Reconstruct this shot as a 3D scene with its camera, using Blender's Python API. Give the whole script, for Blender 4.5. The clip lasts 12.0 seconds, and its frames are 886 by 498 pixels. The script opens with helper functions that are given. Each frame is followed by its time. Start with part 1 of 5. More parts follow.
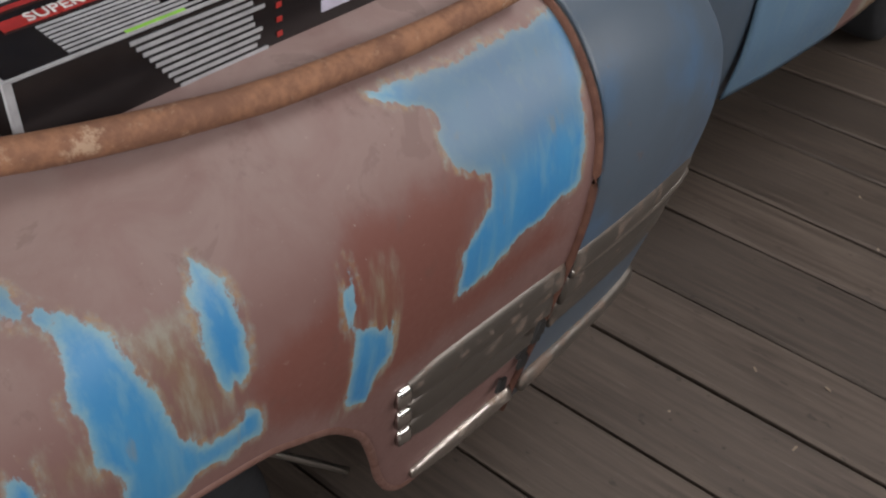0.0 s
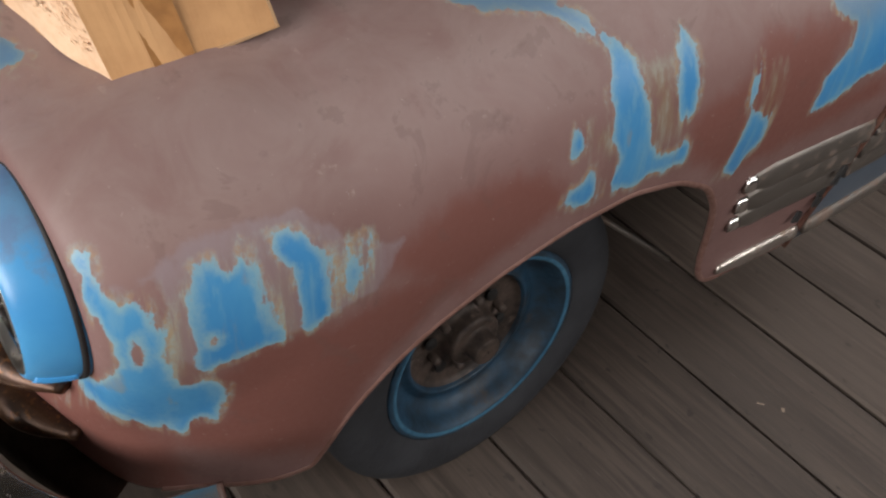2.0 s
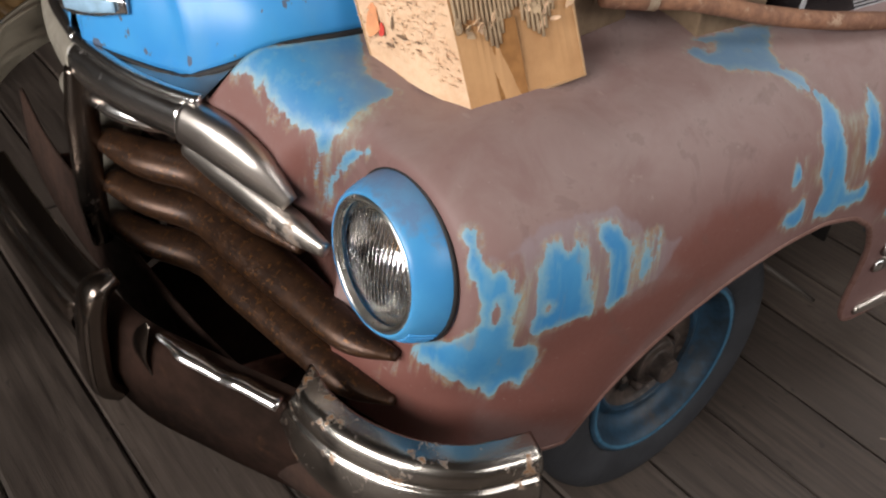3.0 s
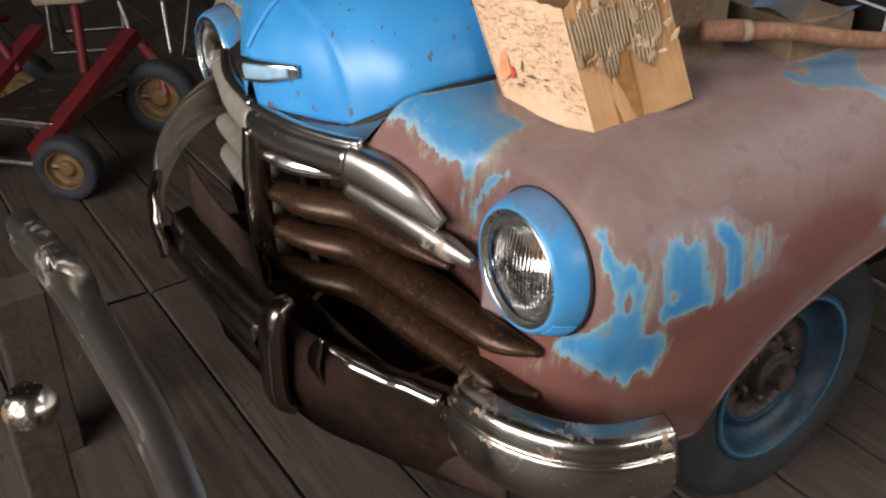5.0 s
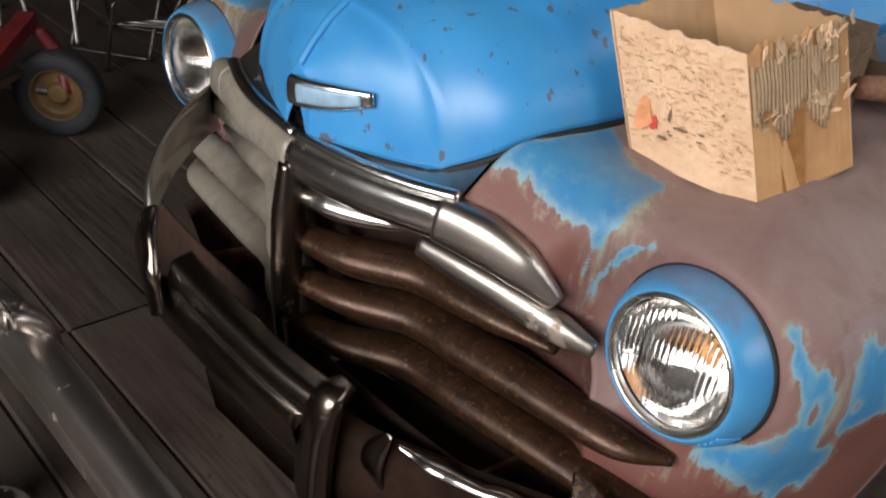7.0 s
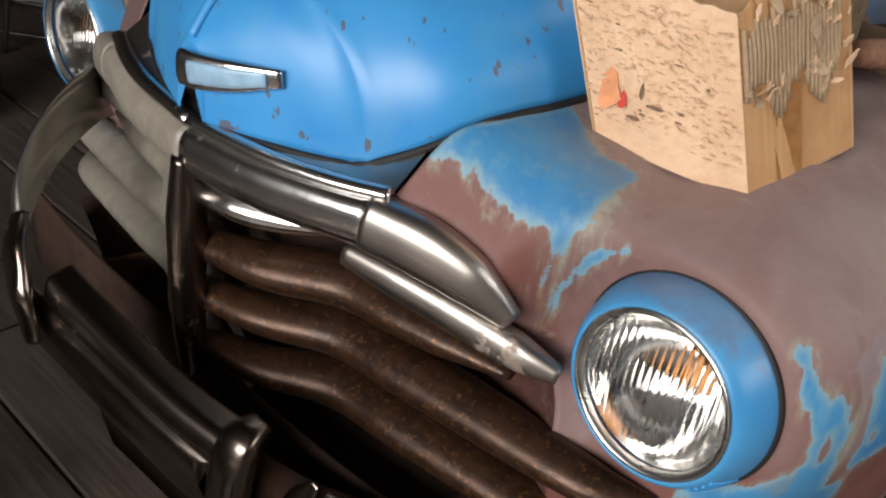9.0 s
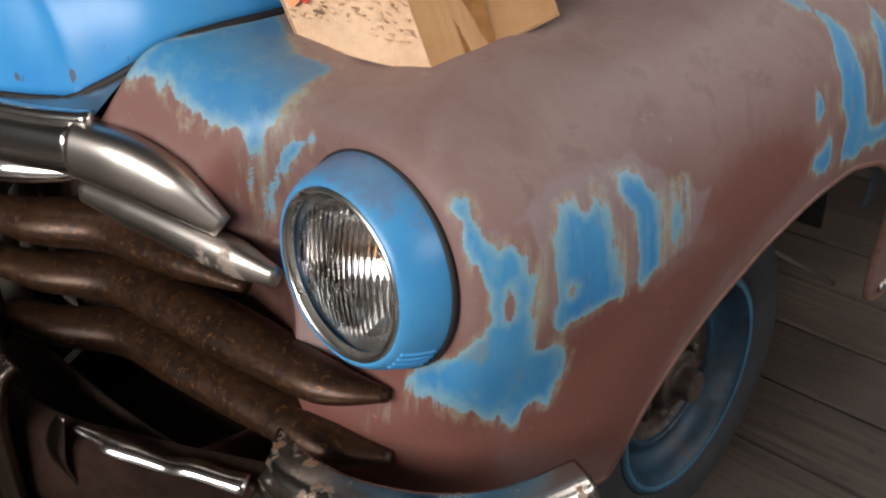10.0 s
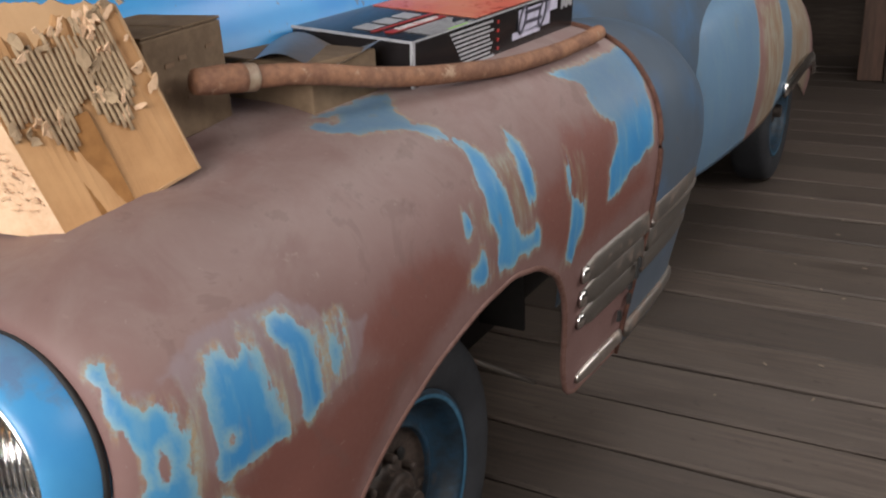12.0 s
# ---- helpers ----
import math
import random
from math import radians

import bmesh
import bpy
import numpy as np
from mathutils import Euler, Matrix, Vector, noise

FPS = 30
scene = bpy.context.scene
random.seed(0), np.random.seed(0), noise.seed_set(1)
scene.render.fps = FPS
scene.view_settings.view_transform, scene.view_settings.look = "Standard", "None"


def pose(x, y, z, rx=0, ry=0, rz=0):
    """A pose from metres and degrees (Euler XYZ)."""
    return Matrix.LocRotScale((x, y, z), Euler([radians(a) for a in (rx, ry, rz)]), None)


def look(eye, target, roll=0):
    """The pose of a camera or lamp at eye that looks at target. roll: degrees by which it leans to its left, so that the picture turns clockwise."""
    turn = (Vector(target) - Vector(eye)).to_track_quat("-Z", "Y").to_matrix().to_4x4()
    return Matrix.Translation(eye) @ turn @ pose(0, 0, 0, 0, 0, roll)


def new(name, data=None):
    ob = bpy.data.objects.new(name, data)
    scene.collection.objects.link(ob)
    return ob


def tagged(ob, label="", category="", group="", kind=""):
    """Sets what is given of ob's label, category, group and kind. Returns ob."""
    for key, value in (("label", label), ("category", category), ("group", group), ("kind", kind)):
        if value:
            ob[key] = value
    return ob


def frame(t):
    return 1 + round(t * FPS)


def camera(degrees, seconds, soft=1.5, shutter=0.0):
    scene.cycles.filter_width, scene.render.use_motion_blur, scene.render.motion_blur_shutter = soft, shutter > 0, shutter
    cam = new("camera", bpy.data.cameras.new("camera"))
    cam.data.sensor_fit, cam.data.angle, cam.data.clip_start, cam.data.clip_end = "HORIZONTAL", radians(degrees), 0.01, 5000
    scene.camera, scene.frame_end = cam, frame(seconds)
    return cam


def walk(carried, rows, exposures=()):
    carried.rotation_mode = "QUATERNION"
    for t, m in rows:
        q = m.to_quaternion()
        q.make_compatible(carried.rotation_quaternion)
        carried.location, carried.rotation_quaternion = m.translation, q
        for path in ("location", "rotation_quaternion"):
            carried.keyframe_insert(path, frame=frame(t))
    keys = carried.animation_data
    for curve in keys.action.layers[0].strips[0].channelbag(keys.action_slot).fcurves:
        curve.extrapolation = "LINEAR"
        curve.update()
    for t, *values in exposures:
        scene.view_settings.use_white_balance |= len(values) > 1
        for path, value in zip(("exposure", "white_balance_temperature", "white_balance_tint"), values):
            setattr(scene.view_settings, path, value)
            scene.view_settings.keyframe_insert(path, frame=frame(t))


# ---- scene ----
cam = camera(50.0, 12.0, soft=2.2)
PATH = [
    (0, (1.435, -0.09, 1.623), (0.529, 1.16, 0.352), 4.4),
    (0.5, (1.456, -0.188, 1.617), (0.506, 0.976, 0.297), 2.4),
    (1, (1.443, -0.444, 1.678), (0.458, 0.695, 0.361), 1.7),
    (1.5, (1.501, -0.616, 1.709), (0.452, 0.467, 0.396), 6.4),
    (2, (1.579, -0.74, 1.691), (0.473, 0.253, 0.352), 5.8),
    (2.5, (1.572, -0.939, 1.719), (0.382, 0.063, 0.461), 8.5),
    (3, (1.602, -1.285, 1.728), (0.366, -0.215, 0.575), 6.3),
    (3.2, (1.562, -1.353, 1.722), (0.348, -0.241, 0.587), 7.6),
    (4.8, (1.821, -1.44, 1.729), (0.356, -0.557, 0.692), -1.1),
    (5, (1.777, -1.498, 1.741), (0.334, -0.545, 0.737), -0.6),
    (5.5, (1.625, -1.633, 1.743), (0.257, -0.55, 0.767), 1.2),
    (6, (1.536, -1.703, 1.805), (0.223, -0.529, 0.857), 3.9),
    (6.5, (1.473, -1.722, 1.757), (0.169, -0.533, 0.815), 4.9),
    (7, (1.226, -1.645, 1.65), (-0.007, -0.411, 0.671), 7.4),
    (7.2, (1.132, -1.613, 1.614), (-0.091, -0.381, 0.621), 8.1),
    (8.8, (1.03, -1.48, 1.6), (-0.16, -0.2, 0.58), 8.0),
    (9, (1.06, -1.466, 1.561), (-0.066, -0.155, 0.555), 7.9),
    (9.5, (1.394, -1.29, 1.415), (0.001, -0.15, 0.544), 0.9),
    (10, (1.438, -1.208, 1.429), (0.189, 0.037, 0.484), -1.1),
    (10.5, (1.488, -1.179, 1.421), (0.362, 0.189, 0.493), -1.8),
    (11, (1.522, -1.151, 1.43), (0.498, 0.302, 0.513), -2.0),
    (11.5, (1.54, -1.136, 1.43), (0.614, 0.452, 0.642), -1.9),
    (12, (1.557, -1.133, 1.446), (0.632, 0.491, 0.734), -2.5),
]
walk(cam, [(t, look(eye, target, roll)) for t, eye, target, roll in PATH], [(0.0, 0.2), (2.5, 0.25), (5.0, 0.24), (6.0, 0.18), (7.0, 0.04), (9.0, 0.02), (10.0, 0.04), (11.0, 0.10), (12.0, 0.26)])

# ---- daylight ----
world = bpy.data.worlds.new("sky")
scene.world = world
world.use_nodes = True
wn = world.node_tree
sky = wn.nodes.new("ShaderNodeTexSky")
sky.sky_type = "NISHITA"
sky.sun_disc = False
sky.sun_elevation, sky.sun_rotation = radians(46.7), radians(315)
wn.links.new(sky.outputs[0], wn.nodes["Background"].inputs[0])
wn.nodes["Background"].inputs[1].default_value = 0.12

sun = new("sun", bpy.data.lights.new("sun", "SUN"))
sun.data.energy, sun.data.angle, sun.data.color = 3.0, radians(0.5), (1, 0.95, 0.88)
sun.matrix_world = look((-9.0, 9.0, 13.5), (0, 0, 0))


def daylight(name, eye, target, wide, high, watts, colour=(1.0, 0.948, 0.91)):
    """The sky's light in an opening of the barn."""
    ob = new(name, bpy.data.lights.new(name, "AREA"))
    ob.data.shape, ob.data.size, ob.data.size_y = "RECTANGLE", wide, high
    ob.data.energy, ob.data.color = watts, colour
    ob.matrix_world = look(eye, target)
    return ob


daylight("door_daylight", (1.3, -4.53, 2.40), (0.7, 0, 0.9), 3.6, 1.6, 260)
# Fill from the right through an unseen opening, added to lift floor and flank.
daylight("added_side_light", (4.32, 2.1, 2.75), (1.2, 1.9, 0.3), 5.2, 0.9, 100)
# Unseen overhead source, added to brighten the fender's crown and far floor.
daylight("added_top_light", (1.75, 2.4, 3.59), (1.75, 2.4, 0.0), 1.5, 2.3, 50)

# ---- materials ----


class Nodes:
    """A small writer of node materials."""

    def __init__(self, name):
        self.mat = bpy.data.materials.new(name)
        self.mat.use_nodes = True
        self.tree = self.mat.node_tree
        self.bsdf = self.tree.nodes["Principled BSDF"]
        self.geo = None

    def add(self, kind, **sets):
        n = self.tree.nodes.new(kind)
        for key, value in sets.items():
            setattr(n, key, value)
        return n

    def link(self, a, b):
        self.tree.links.new(a, b)

    def put(self, socket, value):
        if isinstance(value, bpy.types.NodeSocket):
            self.link(value, socket)
        else:
            if isinstance(value, tuple) and len(value) == 3 and socket.type == "RGBA":
                value = (*value, 1)
            socket.default_value = value

    def coords(self, scale=(1, 1, 1)):
        if self.geo is None:
            self.geo = self.add("ShaderNodeTexCoord").outputs["Object"]
        m = self.add("ShaderNodeMapping")
        self.link(self.geo, m.inputs[0])
        m.inputs["Scale"].default_value = scale
        return m.outputs[0]

    def noise(self, size, stretch=(1, 1, 1), detail=4.0, rough=0.55, warp=0.0):
        n = self.add("ShaderNodeTexNoise")
        self.link(self.coords(stretch), n.inputs["Vector"])
        self.put(n.inputs["Scale"], 1.0 / size)
        self.put(n.inputs["Detail"], detail)
        self.put(n.inputs["Roughness"], rough)
        self.put(n.inputs["Distortion"], warp)
        return n.outputs["Fac"]

    def math(self, op, a, b=0.0, clamp=False):
        n = self.add("ShaderNodeMath", operation=op, use_clamp=clamp)
        self.put(n.inputs[0], a)
        self.put(n.inputs[1], b)
        return n.outputs[0]

    def ramp(self, x, low, high, a=0.0, b=1.0):
        n = self.add("ShaderNodeMapRange", interpolation_type="SMOOTHSTEP")
        for k, v in enumerate((x, low, high, a, b)):
            self.put(n.inputs[k], v)
        return n.outputs[0]

    def mix(self, fac, a, b):
        n = self.add("ShaderNodeMix", data_type="RGBA")
        self.put(n.inputs[0], fac)
        self.put(n.inputs[6], a)
        self.put(n.inputs[7], b)
        return n.outputs[2]

    def attr(self, name):
        return self.add("ShaderNodeAttribute", attribute_name=name).outputs["Fac"]

    def random(self):
        return self.add("ShaderNodeObjectInfo").outputs["Random"]

    def bump(self, height, strength=0.3, distance=0.002):
        n = self.add("ShaderNodeBump")
        self.put(n.inputs["Height"], height)
        n.inputs["Strength"].default_value = strength
        n.inputs["Distance"].default_value = distance
        self.link(n.outputs[0], self.bsdf.inputs["Normal"])

    def done(self, colour, rough=0.6, metal=0.0, **others):
        self.put(self.bsdf.inputs["Base Color"], colour)
        self.put(self.bsdf.inputs["Roughness"], rough)
        self.put(self.bsdf.inputs["Metallic"], metal)
        for key, value in others.items():
            self.put(self.bsdf.inputs[key.replace("_", " ")], value)
        return self.mat


BLUE = (0.035, 0.235, 0.56)
PRIMER = (0.205, 0.112, 0.098)


def old_paint(name, fade=0.0):
    """Brown primer with islands of blue paint; the attributes hold the islands' edges."""
    n = Nodes(name)
    edge = n.noise(0.035, (1, 1, 0.6), 6, 0.65)
    fine = n.noise(0.009, (1, 1, 1), 4, 0.6)
    streak = n.noise(0.02, (1, 1, 0.12), 4, 0.6)
    wide = n.noise(0.28, (1, 1, 1), 4, 0.55)
    d = n.math("ADD", n.attr("blue"), n.math("MULTIPLY", n.math("SUBTRACT", edge, 0.5), 0.030))
    d = n.math("ADD", d, n.math("MULTIPLY", n.math("SUBTRACT", streak, 0.5), 0.022))
    d = n.math("ADD", d, n.math("MULTIPLY", n.math("SUBTRACT", fine, 0.5), 0.005))
    is_blue = n.ramp(d, -0.0015, 0.0025)
    rim = n.math("MULTIPLY", n.ramp(d, -0.013, -0.001), n.ramp(streak, 0.38, 0.60))
    # Primer: red oxide, chalky and greyer on upward faces, with smudges, tide marks and darker rust.
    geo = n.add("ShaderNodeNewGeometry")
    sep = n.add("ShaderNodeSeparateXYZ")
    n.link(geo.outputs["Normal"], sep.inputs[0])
    cloud = n.noise(0.11, (1, 1, 1), 6, 0.62, 0.6)
    red = n.ramp(n.math("ADD", n.attr("red"), n.math("MULTIPLY", n.math("SUBTRACT", edge, 0.5), 0.06)), -0.03, 0.02)
    base = n.mix(n.ramp(wide, 0.32, 0.68), (0.205, 0.122, 0.112), (0.165, 0.090, 0.080))
    upward = n.math("MULTIPLY", n.ramp(sep.outputs[2], 0.25, 0.9), n.ramp(cloud, 0.30, 0.62, 0.35, 1.0))
    base = n.mix(n.math("MULTIPLY", upward, 0.75), base, (0.255, 0.192, 0.176))
    base = n.mix(n.math("MULTIPLY", red, 0.9), base, (0.155, 0.058, 0.045))
    base = n.mix(n.ramp(cloud, 0.575, 0.61, 0, 0.30), base, (0.125, 0.070, 0.060))
    base = n.mix(n.ramp(n.noise(0.05, (1, 1, 0.7), 5, 0.7), 0.58, 0.78, 0, 0.5), base, (0.11, 0.060, 0.050))
    base = n.mix(n.ramp(n.noise(0.006, (1, 1, 1), 2, 0.5), 0.72, 0.78, 0, 0.55), base, (0.33, 0.27, 0.25))
    scratch = n.math("MULTIPLY", n.ramp(n.noise(0.012, (0.05, 0.5, 1), 2, 0.4), 0.70, 0.73), n.ramp(edge, 0.52, 0.62))
    base = n.mix(n.math("MULTIPLY", scratch, 0.35), base, (0.34, 0.27, 0.24))
    grey = n.ramp(n.math("ADD", n.attr("grey"), n.math("MULTIPLY", n.math("SUBTRACT", edge, 0.5), 0.03)), -0.003, 0.006)
    base = n.mix(n.math("MULTIPLY", grey, n.ramp(streak, 0.3, 0.7, 0.55, 0.9)), base, (0.215, 0.165, 0.175))
    stain = n.ramp(n.math("ADD", n.attr("stain"), n.math("MULTIPLY", n.math("SUBTRACT", streak, 0.5), 0.10)), -0.016, 0.03)
    base = n.mix(n.math("MULTIPLY", stain, 0.7), base, n.mix(n.ramp(streak, 0.35, 0.65), (0.19, 0.125, 0.065), (0.26, 0.27, 0.215)))
    base = n.mix(n.math("MULTIPLY", rim, 0.5), base, n.mix(n.ramp(fine, 0.35, 0.65), (0.33, 0.23, 0.11), (0.27, 0.34, 0.31)))
    blue = n.mix(n.ramp(n.noise(0.09, (1, 1, 0.35), 4), 0.35, 0.7), (0.034, 0.190, 0.41), (0.060, 0.240, 0.44))
    blue = n.mix(n.ramp(streak, 0.47, 0.70, 0.0, 0.50), blue, (0.145, 0.30, 0.40))
    blue = n.mix(n.ramp(n.noise(0.03, (1, 1, 0.2), 4), 0.60, 0.72, 0.0, 0.55), blue, (0.20, 0.215, 0.185))
    blue = n.mix(n.ramp(d, 0.0, 0.014, 0.65, 0.0), blue, (0.24, 0.37, 0.37))
    dust = n.ramp(n.math("ADD", n.attr("dust"), n.math("MULTIPLY", n.math("SUBTRACT", wide, 0.5), 0.15)), -0.04, 0.07)
    blue = n.mix(n.math("MULTIPLY", dust, 0.7), blue, (0.125, 0.160, 0.190))
    rusty = n.math("MULTIPLY", n.ramp(fine, 0.70, 0.76), n.ramp(edge, 0.5, 0.6))
    blue = n.mix(rusty, blue, (0.10, 0.06, 0.05))
    colour = n.mix(is_blue, base, blue)
    rough = n.math("ADD", n.mix(is_blue, (0.58, 0.58, 0.58), (0.42, 0.42, 0.42)), n.math("MULTIPLY", n.math("SUBTRACT", fine, 0.5), 0.25))
    n.bump(n.math("ADD", n.math("MULTIPLY", is_blue, 0.4), n.math("MULTIPLY", fine, 0.5)), 0.25, 0.0012)
    return n.done(colour, rough, 0.0, Specular_IOR_Level=0.38)


def blue_paint(name, spots=0.5, dusty=0.0, chrome=False):
    n = Nodes(name)
    wide = n.noise(0.22, (1, 1, 1), 4)
    fine = n.noise(0.006, (1, 1, 1), 3)
    spot = n.noise(0.022, (1, 1, 0.65), 3, 0.5)
    where = n.noise(0.16, (1, 1, 1), 2)
    colour = n.mix(n.ramp(wide, 0.3, 0.7), BLUE, (0.05, 0.29, 0.60))
    colour = n.mix(n.ramp(n.noise(0.05, (1, 1, 0.3), 4), 0.5, 0.75, 0, 0.25), colour, (0.12, 0.32, 0.50))
    if dusty:
        colour = n.mix(n.math("MULTIPLY", n.ramp(wide, 0.0, 0.55, 0.4, 1.0), dusty), colour, (0.072, 0.092, 0.116))
    chip = n.math("MULTIPLY", n.ramp(spot, 0.66, 0.675), n.ramp(where, 0.55 - 0.1 * spots, 0.62 - 0.1 * spots))
    colour = n.mix(n.math("MULTIPLY", chip, 0.85), colour, (0.10, 0.09, 0.10))
    n.bump(n.math("ADD", n.math("MULTIPLY", fine, 0.4), n.math("MULTIPLY", chip, -1.0)), 0.2, 0.0008)
    return n.done(colour, n.ramp(wide, 0.2, 0.8, 0.32, 0.46), 0.0, Specular_IOR_Level=0.5)


def metal(name, colour, rough, rust=0.5, rust_colour=(0.10, 0.045, 0.018), size=0.03, wear=0.1):
    """Bright metal, pitted and part rusted. rust: how much of it."""
    n = Nodes(name)
    a = n.noise(size, (1, 1, 1), 6, 0.68)
    b = n.noise(size * 5, (1, 1, 1), 4, 0.6)
    fine = n.noise(0.004, (1, 1, 1), 3)
    at = n.math("ADD", n.math("MULTIPLY", a, 0.55), n.math("MULTIPLY", b, 0.45))
    is_rust = n.ramp(at, 0.66 - 0.32 * rust, 0.74 - 0.32 * rust)
    hue = n.mix(fine, rust_colour, tuple(v * 1.9 for v in rust_colour))
    n.bump(n.math("ADD", n.math("MULTIPLY", a, is_rust), n.math("MULTIPLY", fine, 0.25)), 0.3, 0.0015)
    r = n.math("ADD", n.ramp(is_rust, 0, 1, rough, 0.6), n.math("MULTIPLY", n.math("SUBTRACT", b, 0.5), 2 * wear))
    return n.done(n.mix(is_rust, colour, hue), r, n.ramp(is_rust, 0, 1, 1.0, 0.25))


def rough_stuff(name, a, b, size=0.05, rough=0.8, stretch=(1, 1, 1), relief=0.4, c=None, random=0.0, gloss=0.3):
    n = Nodes(name)
    big = n.noise(size * 6, stretch, 4)
    small = n.noise(size, stretch, 6, 0.65)
    colour = n.mix(n.ramp(n.math("ADD", n.math("MULTIPLY", big, 0.5), n.math("MULTIPLY", small, 0.5)), 0.35, 0.65), a, b)
    if c:
        colour = n.mix(n.ramp(n.noise(size * 2.3, stretch, 5, 0.7), 0.58, 0.7), colour, c)
    if random:
        hsv = n.add("ShaderNodeHueSaturation")
        n.put(hsv.inputs["Value"], n.ramp(n.random(), 0, 1, 1 - random, 1 + random))
        n.link(colour, hsv.inputs["Color"])
        colour = hsv.outputs[0]
    n.bump(small, relief, 0.003)
    return n.done(colour, n.ramp(small, 0.2, 0.8, rough - 0.12, min(1.0, rough + 0.1)), 0.0, Specular_IOR_Level=gloss)


def wood_floor(name):
    n = Nodes(name)
    grain = n.noise(0.02, (0.06, 1, 1), 6, 0.65, 0.3)
    fine = n.noise(0.004, (0.05, 1, 1), 4, 0.6)
    big = n.noise(0.35, (0.5, 1, 1), 4)
    spot = n.noise(0.03, (0.6, 1, 1), 3)
    colour = n.mix(n.ramp(grain, 0.3, 0.7), (0.043, 0.032, 0.026), (0.106, 0.082, 0.066))
    colour = n.mix(n.ramp(big, 0.35, 0.65, 0.0, 0.55), colour, (0.078, 0.062, 0.052))
    colour = n.mix(n.ramp(spot, 0.65, 0.71, 0, 0.85), colour, (0.045, 0.035, 0.030))
    colour = n.mix(n.ramp(fine, 0.62, 0.78, 0, 0.35), colour, (0.25, 0.225, 0.20))
    hsv = n.add("ShaderNodeHueSaturation")
    n.put(hsv.inputs["Value"], n.ramp(n.random(), 0, 1, 0.78, 1.18))
    n.link(colour, hsv.inputs["Color"])
    n.bump(n.math("ADD", grain, n.math("MULTIPLY", fine, 0.5)), 0.5, 0.003)
    return n.done(hsv.outputs[0], n.ramp(grain, 0.2, 0.8, 0.50, 0.75), 0.0, Specular_IOR_Level=0.4)


def plain(name, colour, rough=0.6, metallic=0.0, **others):
    n = Nodes(name)
    f = n.noise(0.02, (1, 1, 1), 5)
    n.bump(f, 0.12, 0.001)
    dark = tuple(v * 0.75 for v in colour)
    return n.done(n.mix(n.ramp(f, 0.3, 0.7), dark, colour), rough, metallic, **others)


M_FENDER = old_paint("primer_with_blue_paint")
M_LIP = rough_stuff("brown_primer_edge", (0.19, 0.105, 0.088), (0.13, 0.065, 0.05), 0.02, 0.55)
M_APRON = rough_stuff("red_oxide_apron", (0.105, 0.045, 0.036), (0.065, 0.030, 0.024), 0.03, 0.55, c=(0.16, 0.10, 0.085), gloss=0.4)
M_HOOD = blue_paint("blue_hood_paint", 2.0)
M_BLUE = blue_paint("blue_bezel_paint", 0.0)
M_DOOR = blue_paint("dusty_blue_paint", 0.3, 0.97)
M_CHROME = metal("chrome", (0.64, 0.62, 0.60), 0.24, 0.14)
M_WORN = metal("worn_chrome", (0.50, 0.46, 0.42), 0.36, 0.34, (0.17, 0.125, 0.095), 0.05)
n_bar = Nodes("rusted_plating")
n_bar_a, n_bar_b = n_bar.noise(0.03, (1, 1, 1), 5), n_bar.noise(0.006, (1, 1, 1), 3)
n_bar.bump(n_bar_b, 0.3, 0.001)
M_RUST_BAR = n_bar.done(n_bar.mix(n_bar.ramp(n_bar_a, 0.35, 0.7), n_bar.mix(n_bar.ramp(n_bar.noise(0.009, (1, 1, 1), 4, 0.7), 0.55, 0.63), (0.030, 0.015, 0.009), (0.14, 0.060, 0.018)), (0.060, 0.028, 0.014)), n_bar.ramp(n_bar_b, 0.3, 0.7, 0.48, 0.28), 0.5)
M_DARK = metal("dark_tarnished_chrome", (0.20, 0.165, 0.14), 0.24, 0.22, (0.06, 0.035, 0.024), 0.05)
# Brown rust, darkened for the shade behind the bars and low in front.
M_DEEP = rough_stuff("shade_darkened_rust", (0.050, 0.027, 0.019), (0.028, 0.016, 0.012), 0.03, 0.70, gloss=0.3)
# Valance rust taken near black: the shade below the bumper is in it.
M_VALANCE = rough_stuff("rust_near_black_for_shade", (0.026, 0.013, 0.009), (0.012, 0.007, 0.005), 0.04, 0.92, c=(0.035, 0.017, 0.010), gloss=0.1)
M_TRIM = metal("dull_trim", (0.22, 0.20, 0.18), 0.54, 0.46, (0.12, 0.088, 0.070), 0.04)
M_PALE_BAR = rough_stuff("chalky_grey_bar", (0.27, 0.245, 0.20), (0.19, 0.17, 0.14), 0.03, 0.45, gloss=0.6)
M_RUST = rough_stuff("brown_rust", (0.13, 0.06, 0.04), (0.07, 0.03, 0.022), 0.02, 0.8)
M_PIPE = rough_stuff("orange_rust", (0.30, 0.15, 0.085), (0.17, 0.085, 0.055), 0.014, 0.8, c=(0.38, 0.26, 0.18))
M_WELD = rough_stuff("pale_scaled_steel", (0.36, 0.31, 0.23), (0.22, 0.14, 0.09), 0.02, 0.55, gloss=0.6)
# Near-black colour that stands for deep shade on hidden metal.
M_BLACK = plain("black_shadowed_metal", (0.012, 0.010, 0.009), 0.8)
M_TYRE = rough_stuff("grey_black_rubber", (0.018, 0.019, 0.022), (0.036, 0.038, 0.043), 0.02, 0.75)
M_SEAM = plain("black_seam", (0.012, 0.011, 0.011), 0.7)
M_CARD = rough_stuff("cardboard", (0.50, 0.285, 0.130), (0.40, 0.215, 0.095), 0.05, 0.75, relief=0.15)
